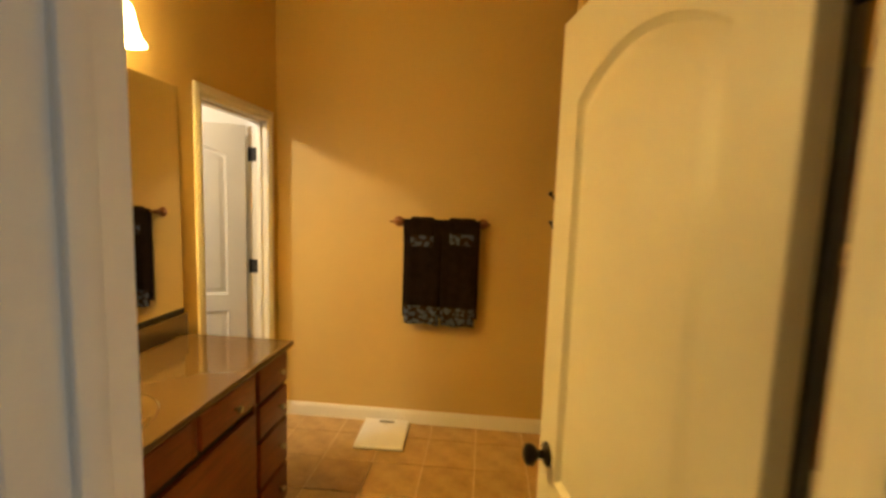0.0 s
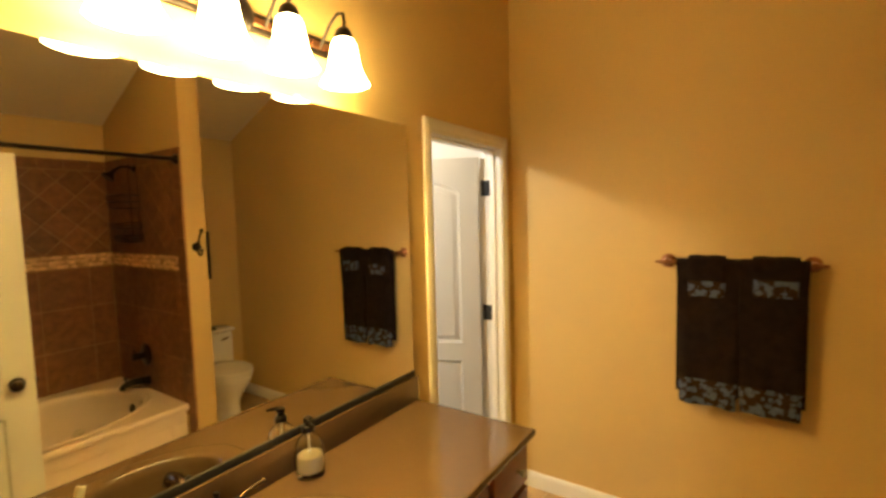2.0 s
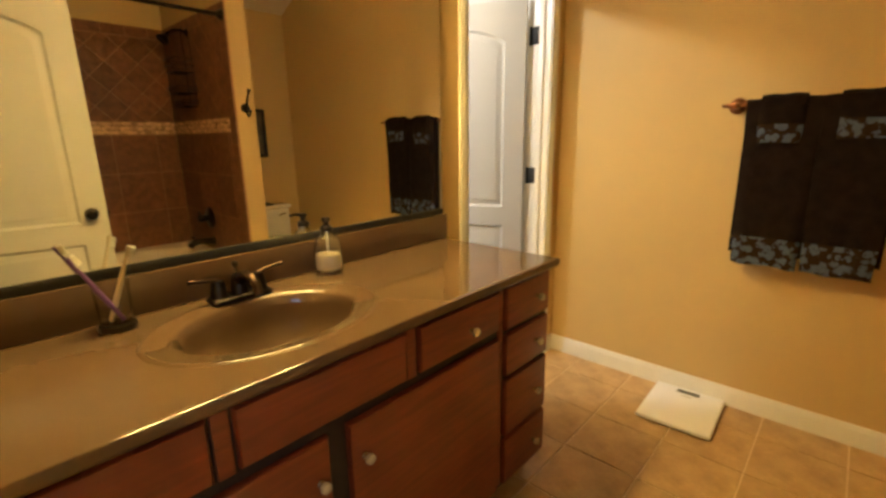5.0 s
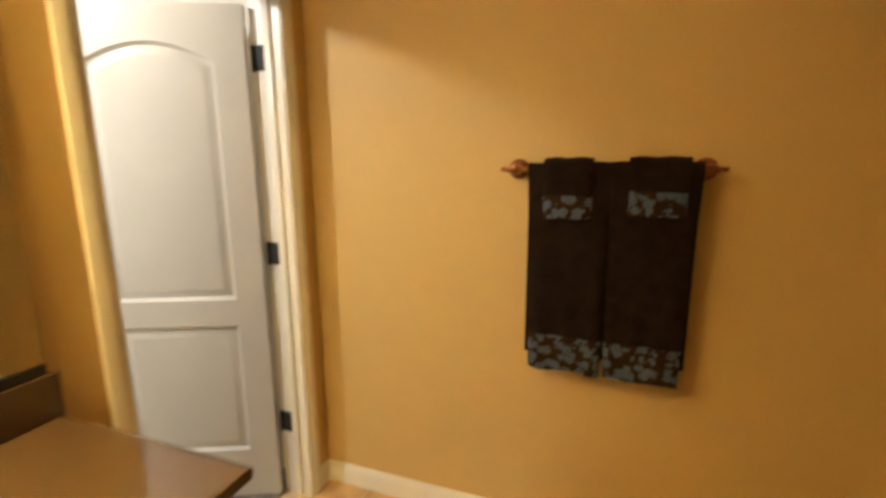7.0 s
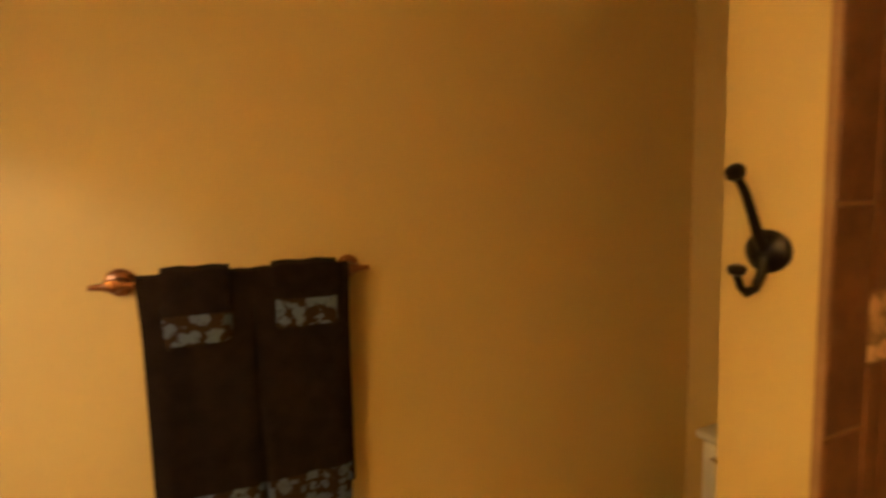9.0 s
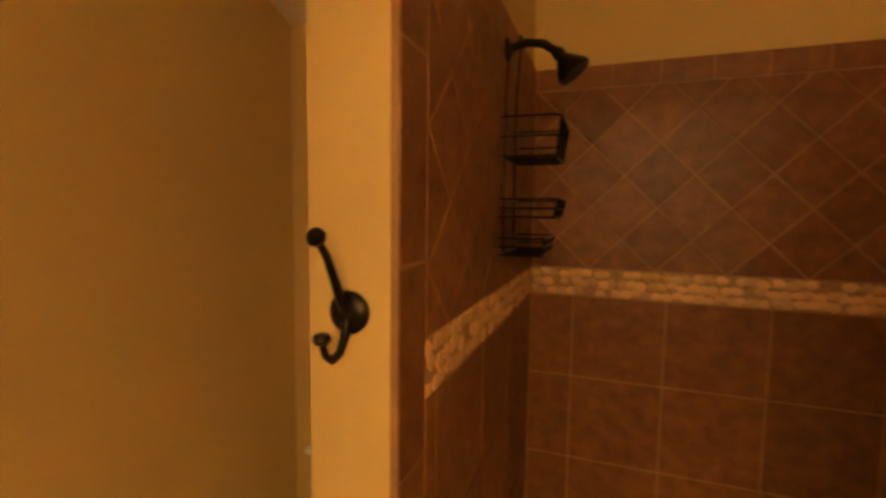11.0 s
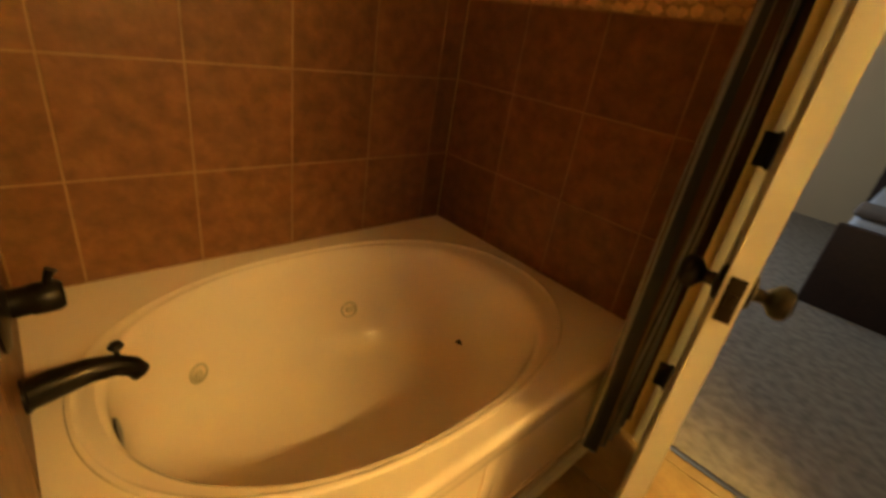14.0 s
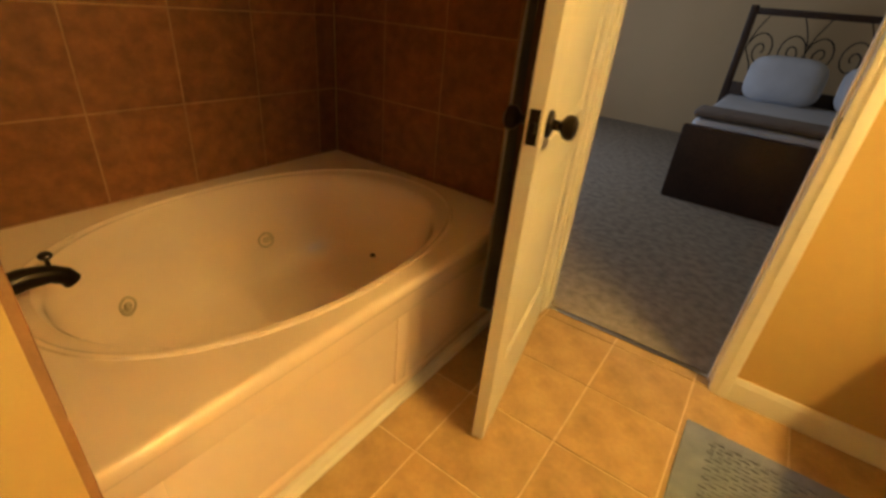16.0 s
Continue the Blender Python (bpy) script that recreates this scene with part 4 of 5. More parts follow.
# ---- towel wall ----
def floral(name, base, bloom, scale):
    """A woven border: pale blossoms and leaves scattered on a dark ground."""
    m = bpy.data.materials.new(name)
    m.use_nodes = True
    nt = m.node_tree
    b = nt.nodes["Principled BSDF"]
    N, L = nt.nodes.new, nt.links.new
    co = N("ShaderNodeTexCoord")
    vo = N("ShaderNodeTexVoronoi")
    vo.inputs["Scale"].default_value = scale
    wob = N("ShaderNodeTexNoise")
    wob.inputs["Scale"].default_value, wob.inputs["Detail"].default_value = scale * 2.6, 2
    add = N("ShaderNodeMix")
    add.data_type = "VECTOR"
    add.inputs["Factor"].default_value = 0.025
    L(co.outputs["Object"], wob.inputs["Vector"])
    L(co.outputs["Object"], add.inputs["A"])
    L(wob.outputs["Color"], add.inputs["B"])
    L(add.outputs["Result"], vo.inputs["Vector"])
    vo2 = N("ShaderNodeTexVoronoi")
    vo2.inputs["Scale"].default_value = scale * 2.3
    L(add.outputs["Result"], vo2.inputs["Vector"])
    lt = N("ShaderNodeMath")
    lt.operation = "LESS_THAN"
    lt.inputs[1].default_value = 0.52
    L(vo.outputs["Distance"], lt.inputs[0])
    lt2 = N("ShaderNodeMath")
    lt2.operation = "GREATER_THAN"
    lt2.inputs[1].default_value = 0.22
    L(vo2.outputs["Distance"], lt2.inputs[0])
    ml = N("ShaderNodeMath")
    ml.operation = "MULTIPLY"
    L(lt.outputs[0], ml.inputs[0])
    L(lt2.outputs[0], ml.inputs[1])
    mx = N("ShaderNodeMix")
    mx.data_type = "RGBA"
    mx.inputs["A"].default_value, mx.inputs["B"].default_value = (*base, 1), (*bloom, 1)
    L(ml.outputs[0], mx.inputs["Factor"])
    L(mx.outputs["Result"], b.inputs["Base Color"])
    b.inputs["Roughness"].default_value = 0.85
    b.inputs["Specular IOR Level"].default_value = 0.1
    bp = N("ShaderNodeBump")
    bp.inputs["Strength"].default_value, bp.inputs["Distance"].default_value = 0.5, 0.002
    L(ml.outputs[0], bp.inputs["Height"])
    L(bp.outputs["Normal"], b.inputs["Normal"])
    return m


FLORAL = floral("floral_border_blue_brown", (0.026, 0.014, 0.009), (0.080, 0.106, 0.170), 33)
BAR_Z, BAR_Y = 1.440, 3.128
bar = thing("towel_bar", 0.0, YN, BAR_Z, "worn copper-bronze towel bar with round posts", "towel bar")
bar.location = (0, 0, 0)
part("rail", tube([(-0.32, BAR_Y, BAR_Z), (0.322, BAR_Y, BAR_Z)], 0.0085, 14), COPPER, bar)
for x, s in ((-0.285, -1), (0.287, 1)):
    bm = lathe([(0, 0), (0.034, 0), (0.035, 0.006), (0.030, 0.012), (0.024, 0.015), (0.015, 0.020), (0.011, 0.050), (0.016, 0.060), (0.0175, 0.075), (0.014, 0.088), (0, 0.092)], 24, pose(x, YN, BAR_Z, 90, 0, 0))
    part("post", bm, COPPER, bar)
    bm = lathe([(0.0085, 0), (0.0115, 0.003), (0.0125, 0.012), (0.0105, 0.020), (0.0065, 0.024), (0.0062, 0.038), (0.0078, 0.043), (0.0070, 0.048), (0, 0.049)], 20, pose(x, BAR_Y, BAR_Z, 0, 90 * s, 0))
    part("finial", bm, COPPER, bar)


def draped(x0, x1, zf, zb, out, thick, wave, skew=0.0, seed=0, z_lo=None, z_hi=None, cols=22, taper=(0, 0)):
    """A towel laid over the rail; with z_lo and z_hi, only a thin band on its front between those heights."""
    rnd = random.Random(seed)
    ph = [rnd.uniform(0, 6.28) for _ in range(4)]
    bm = bmesh.new()
    r = 0.0105 + out

    def front_y(u, z):
        k = (BAR_Z - z) / max(0.05, BAR_Z - zf)
        return BAR_Y - r - thick - wave * k * (0.6 + math.sin(7 * u + ph[0]) * 0.5 + 0.35 * math.sin(17 * u + ph[1] + 2 * k)) + 0.006 * k + 0.011 * abs(2 * u - 1) ** 7 * min(1.0, 2.5 * k)

    def bottom(u):
        return zf - skew * u + 0.004 * math.sin(9 * u + ph[2])

    def xs(u, z):
        k = (BAR_Z - z) / max(0.05, BAR_Z - zf)
        return x0 + (x1 - x0) * u + k * (taper[0] * (1 - u) + taper[1] * u) + 0.002 * math.sin(5 * k + ph[3]) * (2 * u - 1)

    grid = []
    for i in range(cols + 1):
        u = i / cols
        col = []
        if z_lo is not None:
            for j in range(7):
                z = z_lo - skew * u + (z_hi - z_lo) * j / 6
                if j == 0:
                    z = bottom(u) - 0.001 if abs(z_lo - zf) < 0.005 else z
                y = front_y(u, z) - 0.0025
                col.append((xs(u, z), y, z))
            back = [(x, y + 0.0035, z) for x, y, z in col[::-1]]
            col += back
        else:
            zl = bottom(u)
            nf = 12
            for j in range(nf + 1):
                z = zl + (BAR_Z - zl) * j / nf
                col.append((xs(u, z), front_y(u, z), z))
            for a in (135, 90, 45):
                col.append((xs(u, BAR_Z), BAR_Y + (r + thick) * math.cos(radians(a)), BAR_Z + (r + thick) * math.sin(radians(a)) + 0.0015 * math.sin(13 * u + ph[1])))
            col.append((xs(u, BAR_Z), BAR_Y + r + thick, BAR_Z))
            col.append((xs(u, BAR_Z), BAR_Y + r + thick * 0.9, zb))
            col.append((xs(u, BAR_Z), BAR_Y + r, zb))
            col.append((xs(u, BAR_Z), BAR_Y + r, BAR_Z))
            for a in (45, 90, 135):
                col.append((xs(u, BAR_Z), BAR_Y + r * math.cos(radians(a)), BAR_Z + r * math.sin(radians(a))))
            for j in range(nf, -1, -1):
                z = zl + (BAR_Z - zl) * j / nf
                col.append((xs(u, z), front_y(u, z) + thick, z))
        grid.append([bm.verts.new(p) for p in col])
    for a, b in zip(grid, grid[1:]):
        n = len(a)
        for i in range(n):
            bm.faces.new((a[i], b[i], b[(i + 1) % n], a[(i + 1) % n]))
    bm.faces.new(grid[0])
    bm.faces.new(grid[-1][::-1])
    bmesh.ops.recalc_face_normals(bm, faces=bm.faces)
    return bm


def towel(name, x0, x1, zf, zb, out, thick, wave, skew, band, seed, label, taper=(0, 0)):
    e = thing(name, 0, 0, 0, label, "towel", "towels on the bar")
    part("cloth", draped(x0, x1, zf, zb, out, thick, wave, skew, seed, taper=taper), TOWEL, e)
    part("border", draped(x0 + 0.001, x1 - 0.001, zf, zb, out, thick, wave, skew, seed, zf + band[0], zf + band[1], taper=taper), FLORAL, e, "woven blue and brown floral border")
    return e


towel("bath_towel", -0.240, 0.023, 0.758, 0.80, 0.0, 0.012, 0.011, 0.004, (0.0, 0.124), 3, "dark brown bath towel with blue floral border", (0.020, -0.007))
towel("bath_towel", 0.019, 0.274, 0.755, 0.80, 0.0015, 0.012, 0.011, 0.004, (0.0, 0.124), 8, "dark brown bath towel with blue floral border", (0.009, -0.020))
towel("hand_towel", -0.188, -0.034, 1.276, 1.30, 0.0165, 0.011, 0.004, 0.0, (0.008, 0.082), 5, "small dark brown hand towel with blue floral border")
towel("hand_towel", 0.070, 0.236, 1.294, 1.31, 0.0165, 0.011, 0.004, 0.004, (0.008, 0.082), 6, "small dark brown hand towel with blue floral border")

# bathroom scale
sc = thing("bathroom_scale", -0.320, 2.995, 0.0, "thin white bathroom scale on the floor", "scale", rz=2)
part("platform", box(-0.160, 0.160, -0.187, 0.187, 0.006, 0.027, 0.008, 3), material("white_scale_glass", (0.92, 0.92, 0.96), 0.25, spread=0.01, scale=5, fine=60, bump=0.0), sc)
part("display", box(-0.052, 0.052, 0.128, 0.160, 0.0268, 0.0280, 0.0008), material("lcd_grey", (0.16, 0.16, 0.13), 0.25, spread=0.05, scale=20, fine=60, bump=0.0), sc, "grey liquid-crystal display")
part("mark", box(-0.022, 0.022, 0.098, 0.106, 0.0268, 0.0274), material("printed_grey", (0.42, 0.40, 0.36), 0.5, spread=0.05, bump=0.0), sc, "faint grey printed mark")
for x in (-0.13, 0.13):
    for y in (-0.155, 0.155):
        part("foot", lathe([(0, 0), (0.016, 0), (0.016, 0.007), (0, 0.007)], 12, pose(x, y, 0)), BLACK, sc)

# robe hook on the end of the partition
hk = thing("robe_hook", XC, 2.223, 1.534, "black bronze double robe hook on the partition", "hook")
part("rosette", lathe([(0, 0), (0.030, 0), (0.0305, 0.005), (0.026, 0.010), (0.014, 0.015), (0, 0.016)], 28, pose(0, 0, 0, 0, -90, 0)), BRONZE, hk)
bm = tube([(-0.012, 0, 0.004), (-0.026, 0, 0.024), (-0.040, 0, 0.052), (-0.056, 0, 0.082), (-0.075, 0, 0.104)], [0.008, 0.0072, 0.0062, 0.0056, 0.0052], 12)
add_lathe(bm, [(0, -0.012), (0.012, -0.008), (0.0155, 0.0), (0.0125, 0.008), (0, 0.012)], 16, Matrix.Translation((-0.077, 0, 0.107)) @ Matrix.Scale(0.85, 4) @ pose(0, 0, 0, 0, -50, 0))
part("upper_hook", bm, BRONZE, hk)
bm = tube([(-0.010, 0, -0.008), (-0.016, 0, -0.032), (-0.028, 0, -0.050), (-0.046, 0, -0.055), (-0.060, 0, -0.044), (-0.067, 0, -0.028)], [0.0072, 0.0066, 0.006, 0.0056, 0.0052, 0.0052], 12)
add_lathe(bm, [(0, -0.011), (0.011, -0.007), (0.0145, 0.0), (0.0115, 0.007), (0, 0.011)], 16, Matrix.Translation((-0.068, 0, -0.021)) @ Matrix.Scale(0.85, 4))
part("lower_hook", bm, BRONZE, hk)

# ---- toilet corner ----
tol = thing("toilet", 1.5, 2.775, 0, "white ceramic two-piece toilet with closed lid", "toilet")
tol.location = (0, 0, 0)
YT = 2.775


def oval_stack(rows, n=40):
    """Egg-shaped rings (cx, front reach, back reach, half width, z) skinned together."""
    bm = bmesh.new()
    prev = None
    for cx, fr, bk, hw, z in rows:
        ring = []
        for i in range(n):
            a = 2 * math.pi * i / n
            c, s = math.cos(a), math.sin(a)
            ring.append(bm.verts.new((cx - (fr if c > 0 else bk) * c, YT + hw * s, z)))
        if prev:
            for i in range(n):
                bm.faces.new((prev[i], prev[(i + 1) % n], ring[(i + 1) % n], ring[i]))
        else:
            bm.faces.new(ring[::-1])
        prev = ring
    bm.faces.new(prev)
    bmesh.ops.recalc_face_normals(bm, faces=bm.faces)
    return bm


part("bowl", oval_stack([(1.42, 0.17, 0.24, 0.105, 0.0), (1.42, 0.165, 0.24, 0.10, 0.06), (1.41, 0.16, 0.23, 0.095, 0.16), (1.39, 0.20, 0.24, 0.13, 0.26), (1.37, 0.245, 0.25, 0.172, 0.34), (1.365, 0.255, 0.25, 0.180, 0.385), (1.365, 0.255, 0.25, 0.180, 0.40)]), CERAMIC, tol)
part("seat", oval_stack([(1.365, 0.255, 0.22, 0.182, 0.402), (1.365, 0.262, 0.22, 0.188, 0.408), (1.365, 0.262, 0.22, 0.188, 0.418), (1.365, 0.256, 0.22, 0.183, 0.421)]), CERAMIC, tol)
part("lid", oval_stack([(1.365, 0.256, 0.23, 0.183, 0.423), (1.365, 0.263, 0.23, 0.189, 0.428), (1.365, 0.260, 0.23, 0.187, 0.440), (1.365, 0.23, 0.22, 0.165, 0.446), (1.365, 0.12, 0.12, 0.09, 0.449)]), CERAMIC, tol)
bm = box(1.590, 1.785, YT - 0.215, YT + 0.215, 0.385, 0.690, 0.030, 4)
part("tank", bm, CERAMIC, tol)
part("tank_lid", box(1.580, 1.793, YT - 0.228, YT + 0.228, 0.690, 0.724, 0.012, 3), CERAMIC, tol)
bm = tube([(1.589, YT + 0.15, 0.640), (1.574, YT + 0.15, 0.640), (1.570, YT + 0.12, 0.636), (1.570, YT + 0.085, 0.630)], 0.006, 10)
part("flush_lever", bm, CHROME, tol, "nickel flush lever")
tray = solo("low_tray", box(1.61, 1.76, YT - 0.20, YT + 0.07, 0.7245, 0.744, 0.006), BLACK, "low dark tray lying on the toilet tank", "tray")

pic = thing("framed_picture", XE, 2.755, 1.165, "dark-framed picture on the wall over the toilet", "picture")
pic.location = (0, 0, 0)
bm = bmesh.new()
y0, y1, z0, z1 = 2.555, 2.925, 1.165, 1.605
for a in ((y0, y1, z0, z0 + 0.03), (y0, y1, z1 - 0.03, z1), (y0, y0 + 0.03, z0 + 0.03, z1 - 0.03), (y1 - 0.03, y1, z0 + 0.03, z1 - 0.03)):
    add_box(bm, XE - 0.022, XE - 0.001, *a, 0.004)
part("frame", bm, BLACK, pic, "black picture frame")
part("print", box(XE - 0.010, XE - 0.002, y0 + 0.028, y1 - 0.028, z0 + 0.028, z1 - 0.028), material("dim_print", (0.16, 0.12, 0.07), 0.5, spread=0.2, scale=9, fine=30, bump=0.0, colour2=(0.05, 0.04, 0.03), mix=0.7), pic, "dim brown print")

# ---- by the entrance ----
MATM = material("blue_grey_cotton", (0.24, 0.28, 0.37), 0.95, spread=0.12, scale=15, fine=300, bump=0.8, bump_scale=300, spec=0.1)
mat = thing("bath_mat", -0.32, 1.03, 0.0, "blue-grey woven cotton bath mat on the tiles", "bath mat")
part("pad", box(-0.285, 0.298, -0.235, 0.235, 0.0, 0.012, 0.005, 2), MATM, mat)
bm = bmesh.new()
for i in range(15):
    for j in range(22):
        u, v = -0.17 + i * 0.0245, -0.19 + j * 0.018
        k = (i + j) % 2
        add_box(bm, u + 0.03, u + 0.03 + (0.021 if k else 0.013), v, v + 0.012, 0.0115, 0.0155 if k else 0.0140)
part("weave", bm, MATM, mat, "raised woven blocks")["kind"] = "stuff"

ring = thing("towel_ring", -0.78, YS, 1.58, "copper-bronze towel ring by the entrance", "towel ring")
part("post", lathe([(0, 0), (0.026, 0), (0.026, 0.006), (0.012, 0.014), (0.010, 0.05), (0.014, 0.062), (0, 0.068)], 20, pose(0, 0, 0, -90, 0, 0)), COPPER, ring)
part("ring", tube(arc((0, 0.055, -0.075), 0.075, 0, 360, 28, "xz"), 0.0045, 8), COPPER, ring)
RT = thing("hanging_hand_towel", -0.78, YS + 0.080, 1.0, "brown hand towel, coloured as lamp-lit, with blue floral border on the ring", "towel")


def hung(zlo, zhi, grow):
    bm = bmesh.new()
    rows = []
    n = 40
    for j in range(15):
        v = j / 14
        z = zhi + (zlo - zhi) * v
        k = (1.46 - z) / 0.36
        w = 0.060 + 0.055 * min(1, max(0, k) ** 0.6)
        d = 0.044 + 0.036 * min(1, max(0, k))
        row = []
        for i in range(n):
            a = 2 * math.pi * i / n
            wob = 1 + 0.16 * math.sin(5 * a + 1.3) + 0.08 * math.sin(9 * a + 4 * v)
            row.append(bm.verts.new(((w + grow) * math.cos(a), (d + grow) * wob * math.sin(a), z - 1.0)))
        rows.append(row)
    for a, b in zip(rows, rows[1:]):
        for i in range(n):
            bm.faces.new((a[i], a[(i + 1) % n], b[(i + 1) % n], b[i]))
    bm.faces.new(rows[0])
    bm.faces.new(rows[-1])
    bmesh.ops.recalc_face_normals(bm, faces=bm.faces)
    return bm


# cloth in the brightened terry, its lamplit look painted in
part("cloth", hung(1.07, 1.475, 0.0), LITTERRY, RT)
part("border", hung(1.085, 1.215, 0.003), FLORAL, RT, "woven blue and brown floral border")

# ---- bedroom seen through the entrance ----
DARKWOOD = wood_material("dark_bed_wood", (0.014, 0.006, 0.004), (0.04, 0.017, 0.010))
IRON = material("wrought_iron", (0.03, 0.026, 0.022), 0.5, metal=0.6, spread=0.1, scale=20, fine=90, bump=0.1)
LINEN = material("pale_blue_linen", (0.50, 0.53, 0.58), 0.9, spread=0.06, scale=6, fine=200, bump=0.4, spec=0.1)
TAUPE = material("taupe_blanket", (0.20, 0.17, 0.15), 0.9, spread=0.12, scale=8, fine=200, bump=0.5, spec=0.1)
bed = thing("bed", -0.2, -2.6, 0, "dark wooden bed with scrolled iron headboard", "bed")
part("frame", box(-0.78, 0.78, -1.0, 1.0, 0.06, 0.36, 0.02), DARKWOOD, bed)
part("footboard", box(-0.80, 0.80, 1.0, 1.06, 0.0, 0.56, 0.02), DARKWOOD, bed)
part("mattress", box(-0.76, 0.76, -0.99, 0.98, 0.36, 0.60, 0.05, 3), LINEN, bed)
bm = bmesh.new()
for x in (-0.79, 0.79):
    add_box(bm, x - 0.035, x + 0.035, -1.07, -1.0, 0.0, 1.42, 0.008)
add_box(bm, -0.79, 0.79, -1.06, -1.01, 1.34, 1.40, 0.01)
add_box(bm, -0.79, 0.79, -1.06, -1.01, 0.40, 0.72, 0.01)
part("headboard", bm, DARKWOOD, bed)
for k in range(6):
    cx = -0.62 + k * 0.248
    s = 1 if k % 2 else -1
    pts = []
    for i in range(34):
        a = i * 0.32
        r = 0.125 - 0.0034 * i
        pts.append((cx + s * r * math.cos(a), -1.035, 1.03 + r * 1.9 * math.sin(a) * 0.75))
    tail = [(cx, -1.035, 0.72), (cx + s * 0.05, -1.035, 0.9)]
    part("scroll", tube(tail + pts, 0.007, 6), IRON, bed, "wrought-iron scroll")
    part("scroll", tube([(cx + s * 0.02, -1.035, 1.34), (cx + s * 0.08, -1.035, 1.22), (cx + s * 0.12, -1.035, 1.10)], 0.006, 6), IRON, bed, "wrought-iron scroll")
solo("folded_blanket", box(-0.97, 0.57, -1.95, -1.63, 0.602, 0.66, 0.025, 3), TAUPE, "taupe blanket folded over the bed foot", "blanket")
for x in (-0.62, 0.12):
    bm = bmesh.new()
    bmesh.ops.create_uvsphere(bm, u_segments=24, v_segments=14, radius=1.0)
    for v in bm.verts:
        f = lambda t: math.copysign(abs(t) ** 0.55, t)
        v.co = Vector((0.32 * f(v.co.x), 0.10 * v.co.y, 0.22 * f(v.co.z)))
    me_m = pose(x, -3.38, 0.80, 18, 0, 0)
    solo("pillow", bm, LINEN, "plump pale blue pillow against the headboard", "pillow", "bed pillows", m=me_m)


# ---- tiles, last ----
def plate_mesh(name, pts, thick, ease, mat):
    """A flat piece from its outline (u, v): sides, an eased arris and a face; w is out of the wall."""
    cu = sum(p[0] for p in pts) / len(pts)
    cv = sum(p[1] for p in pts) / len(pts)
    n = len(pts)
    inner = []
    for u, v in pts:
        d = math.hypot(u - cu, v - cv) or 1
        inner.append((u - (u - cu) / d * ease, v - (v - cv) / d * ease))
    verts = [(u, v, 0) for u, v in pts] + [(u, v, thick - ease * 0.6) for u, v in pts] + [(u, v, thick) for u, v in inner]
    faces = [tuple(range(2 * n, 3 * n))]
    for k in (0, n):
        faces += [(k + i, k + (i + 1) % n, k + n + (i + 1) % n, k + n + i) for i in range(n)]
    me = bpy.data.meshes.new(name)
    me.from_pydata(verts, [], faces)
    me.update()
    me.materials.append(mat)
    return me


def put_piece(name, me, parent, m):
    ob = new(name, me)
    ob.parent = parent
    ob.matrix_basis = m
    return ob


def clip(poly, a, b, c):
    """Keeps the side a*u + b*v <= c of a convex outline."""
    out = []
    for i in range(len(poly)):
        p, q = poly[i], poly[(i + 1) % len(poly)]
        dp, dq = a * p[0] + b * p[1] - c, a * q[0] + b * q[1] - c
        if dp <= 0:
            out.append(p)
        if dp * dq < 0:
            k = dp / (dp - dq)
            out.append((p[0] + k * (q[0] - p[0]), p[1] + k * (q[1] - p[1])))
    return out


def clip_rect(poly, u0, u1, v0, v1):
    for a, b, c in ((1, 0, u1), (-1, 0, -u0), (0, 1, v1), (0, -1, -v0)):
        poly = clip(poly, a, b, c)
        if len(poly) < 3:
            return []
    return poly


def area(poly):
    return abs(sum(poly[i][0] * poly[(i + 1) % len(poly)][1] - poly[(i + 1) % len(poly)][0] * poly[i][1] for i in range(len(poly)))) / 2


# floor tiles
cache = {}
JX, JY, PX, PY, G = 0.303, 1.480, 0.3105, 0.3045, 0.0032
for i in range(-5, 6):
    for j in range(-4, 7):
        x0, x1 = max(JX + i * PX, XW), min(JX + (i + 1) * PX, XE)
        y0, y1 = max(JY + j * PY, 0.505), min(JY + (j + 1) * PY, YN)
        if x1 - x0 < 0.012 or y1 - y0 < 0.012 or (x0 > 0.80 and y1 < YP) or (x1 < -0.72 and y1 < 2.15):
            continue
        w, h = x1 - x0 - 2 * G, y1 - y0 - 2 * G
        key = (round(w, 4), round(h, 4))
        if key not in cache:
            cache[key] = plate_mesh("floor_tile", [(0, 0), (w, 0), (w, h), (0, h)], 0.0038, 0.0014, FTILE)
        put_piece("tile", cache[key], floor_main, pose(x0 + G, y0 + G, -0.004))

# tiles round the tub: lower courses, pebble band, diagonal field, border
ROWS_Z = ((0.482, 0.777), (0.777, 1.083), (1.083, 1.378))
BAND = (1.378, 1.478)
DIAM = (1.478, 2.100)
BORD = (2.100, 2.176)
WALLS = (
    (wall_tub_back, Matrix(((0, 0, -1, XT + 0.010), (1, 0, 0, 0), (0, 1, 0, 0), (0, 0, 0, 1))), YF, YP, 1.092, 0.302, 0.985, None),
    (wall_partition, Matrix(((1, 0, 0, 0), (0, 0, -1, YP + 0.010), (0, 1, 0, 0), (0, 0, 0, 1))), XC + 0.002, XT, 1.118, 0.305, 0.98, 0.764),
    (wall_south, Matrix(((-1, 0, 0, 0), (0, 0, 1, YF - 0.010), (0, 1, 0, 0), (0, 0, 0, 1))), -XT, -0.778, -1.50, 0.305, -1.53, None),
)
GW = 0.0027
rnd = random.Random(11)
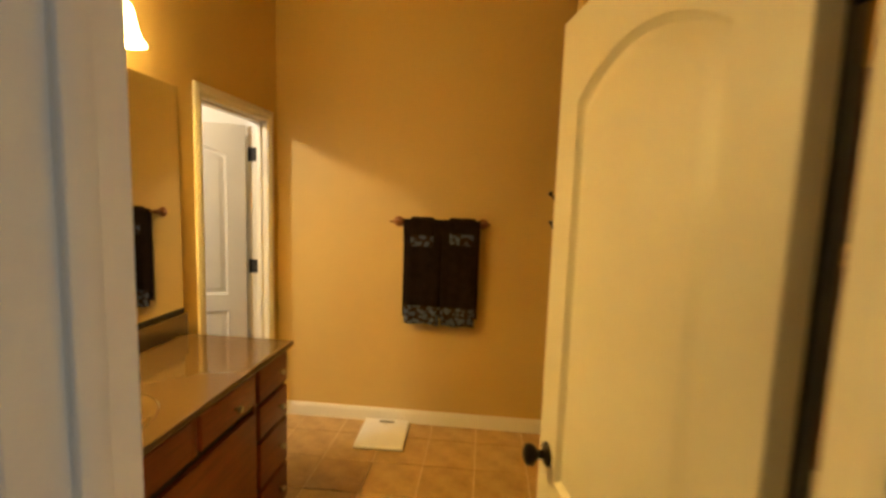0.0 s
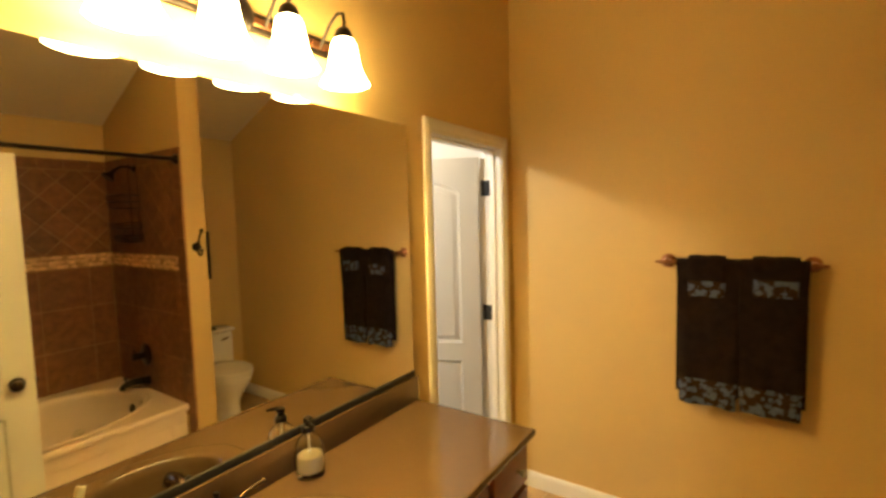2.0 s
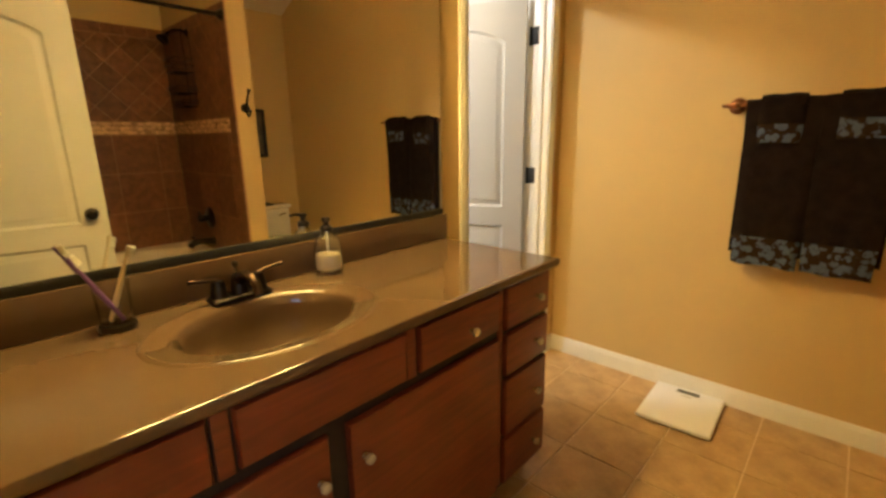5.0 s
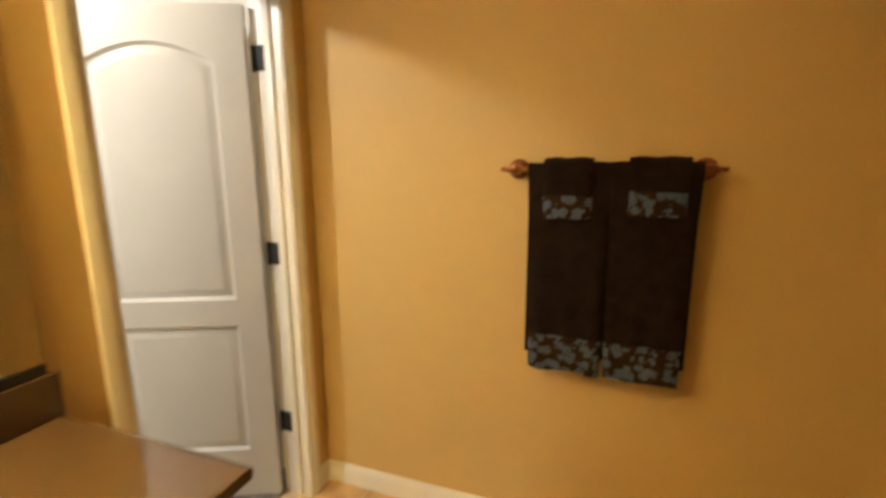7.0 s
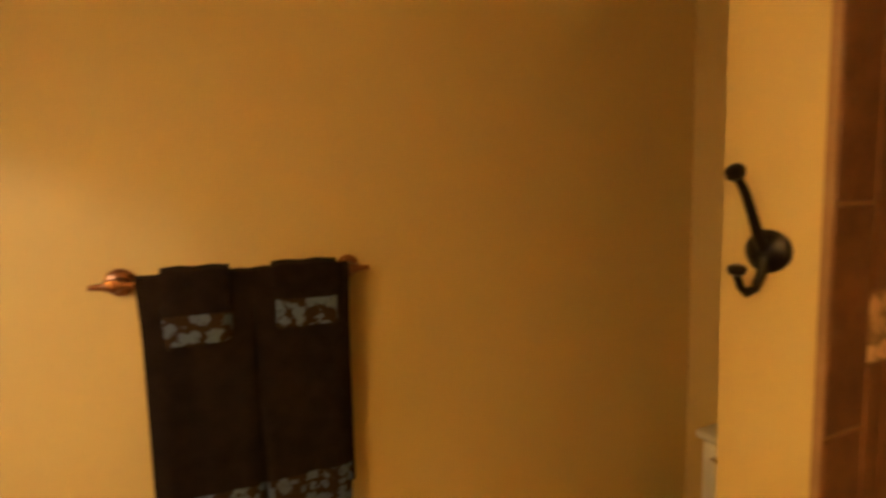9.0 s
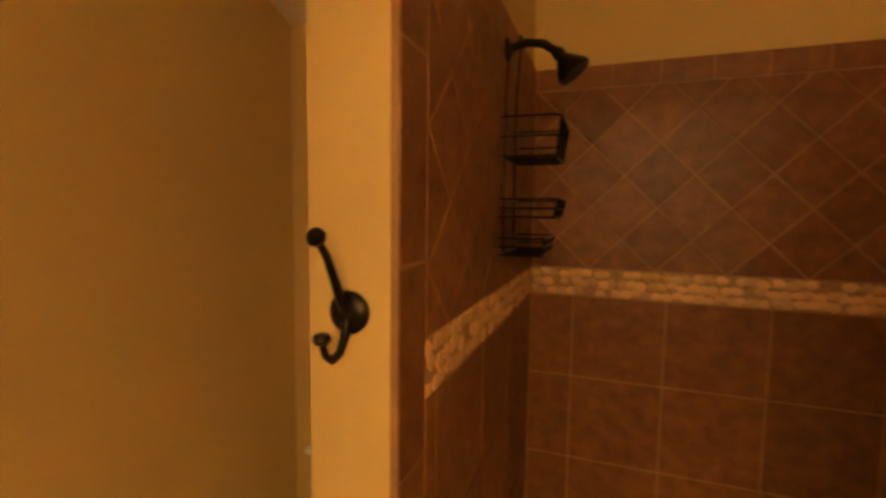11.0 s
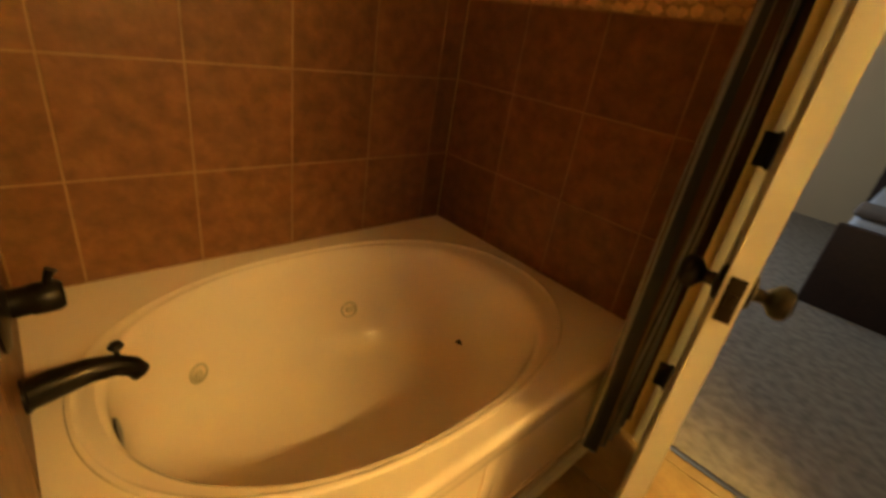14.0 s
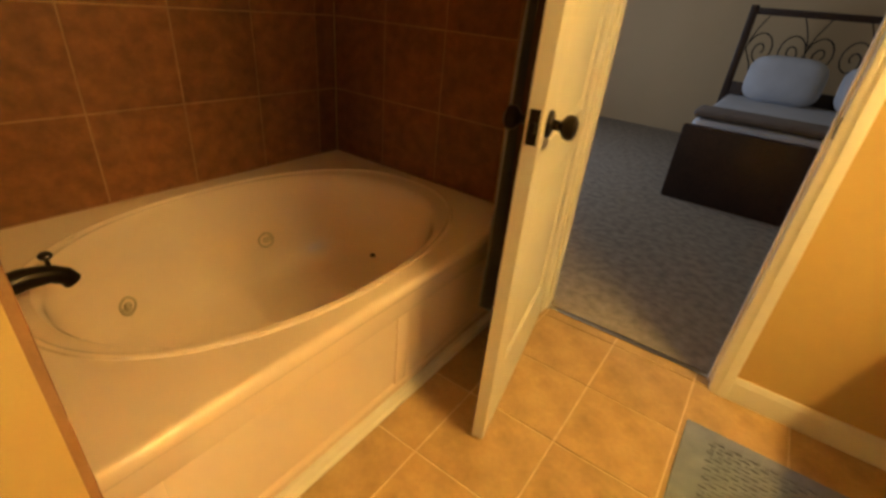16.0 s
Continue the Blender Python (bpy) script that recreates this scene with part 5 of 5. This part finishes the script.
for wall, m, u0, u1, uj, pitch, ud, col in WALLS:
    name = "wall_tile"
    back = bmesh.new()
    add_box(back, u0, u1, 0.40, BORD[1], -0.006, 0.0082)
    bmesh.ops.transform(back, matrix=m, verts=back.verts)
    bmesh.ops.recalc_face_normals(back, faces=back.faces)
    part("grout_bed", back, WGROUT, wall)
    fu = u0
    if col:
        fu = col
        for k in range(9):
            za, zb = 0.075 + (k - 1) * 0.3045 + 0.0, 0.075 + k * 0.3045
            za, zb = max(za, 0.0), min(zb, BORD[1])
            if zb - za > 0.02:
                me = plate_mesh(name, [(u0 + GW, za + GW), (col - GW, za + GW), (col - GW, zb - GW), (u0 + GW, zb - GW)], 0.010, 0.0025, WTILE)
                put_piece("tile", me, wall, m)
    k0 = math.floor((fu - uj) / pitch) - 1
    for z0, z1 in ROWS_Z:
        for k in range(k0, k0 + 9):
            a, b = max(uj + k * pitch, fu), min(uj + (k + 1) * pitch, u1)
            if b - a < 0.012:
                continue
            me = plate_mesh(name, [(a + GW, z0 + GW), (b - GW, z0 + GW), (b - GW, z1 - GW), (a + GW, z1 - GW)], 0.010, 0.0018, WTILE)
            put_piece("tile", me, wall, m)
    for k in range(k0 * 2, k0 * 2 + 24):
        a, b = max(uj + 0.05 + k * pitch * 0.5, fu), min(uj + 0.05 + (k + 1) * pitch * 0.5, u1)
        if b - a < 0.012:
            continue
        me = plate_mesh(name, [(a + GW, BORD[0] + GW), (b - GW, BORD[0] + GW), (b - GW, BORD[1]), (a + GW, BORD[1])], 0.010, 0.0018, WTILE)
        put_piece("tile", me, wall, m)
    half = 0.1075
    for i in range(-14, 15):
        for j in range(-1, 8):
            cu, cz = ud + (i + (0.5 if j % 2 else 0)) * 2 * half, DIAM[0] + j * half
            g = half - GW * 1.45
            poly = clip_rect([(cu - g, cz), (cu, cz - g), (cu + g, cz), (cu, cz + g)], fu + GW, u1, DIAM[0] + GW, DIAM[1] - GW)
            if poly and area(poly) > 0.0004:
                put_piece("tile", plate_mesh(name, poly, 0.010, 0.0015, WTILE), wall, m)
    # pebble band
    bm = bmesh.new()
    add_box(bm, fu, u1, BAND[0] + 0.001, BAND[1] - 0.001, 0.003, 0.0092)
    bmesh.ops.transform(bm, matrix=m, verts=bm.verts)
    part("band_bed", bm, BANDBED, wall, "dark grout of the pebble band")
    nu = int((u1 - fu) / 0.031)
    for i in range(nu):
        for j in range(3):
            cu = fu + (i + 0.5 + (0.5 if j % 2 else 0)) * (u1 - fu) / nu + rnd.uniform(-0.008, 0.008)
            cz = BAND[0] + 0.018 + j * 0.032 + rnd.uniform(-0.006, 0.006)
            if rnd.random() < 0.06 or cu > u1 - 0.008:
                continue
            n = rnd.choice((5, 6, 6, 7))
            rot, ru, rv = rnd.uniform(0, 6.28), rnd.uniform(0.0165, 0.0235), rnd.uniform(0.0140, 0.0195)
            outline = []
            for k in range(n):
                a = rot + 2 * math.pi * k / n + rnd.uniform(-0.25, 0.25)
                outline.append((min(max(ru * math.cos(a), fu + 0.001 - cu), u1 - 0.001 - cu),
                                min(max(rv * math.sin(a), BAND[0] + 0.002 - cz), BAND[1] - 0.002 - cz)))
            me = plate_mesh("pebble", outline, 0.0025 + rnd.uniform(0, 0.0012), 0.0018, PEBBLE)
            put_piece("pebble", me, wall, m @ Matrix.Translation((cu, cz, 0.0085)))
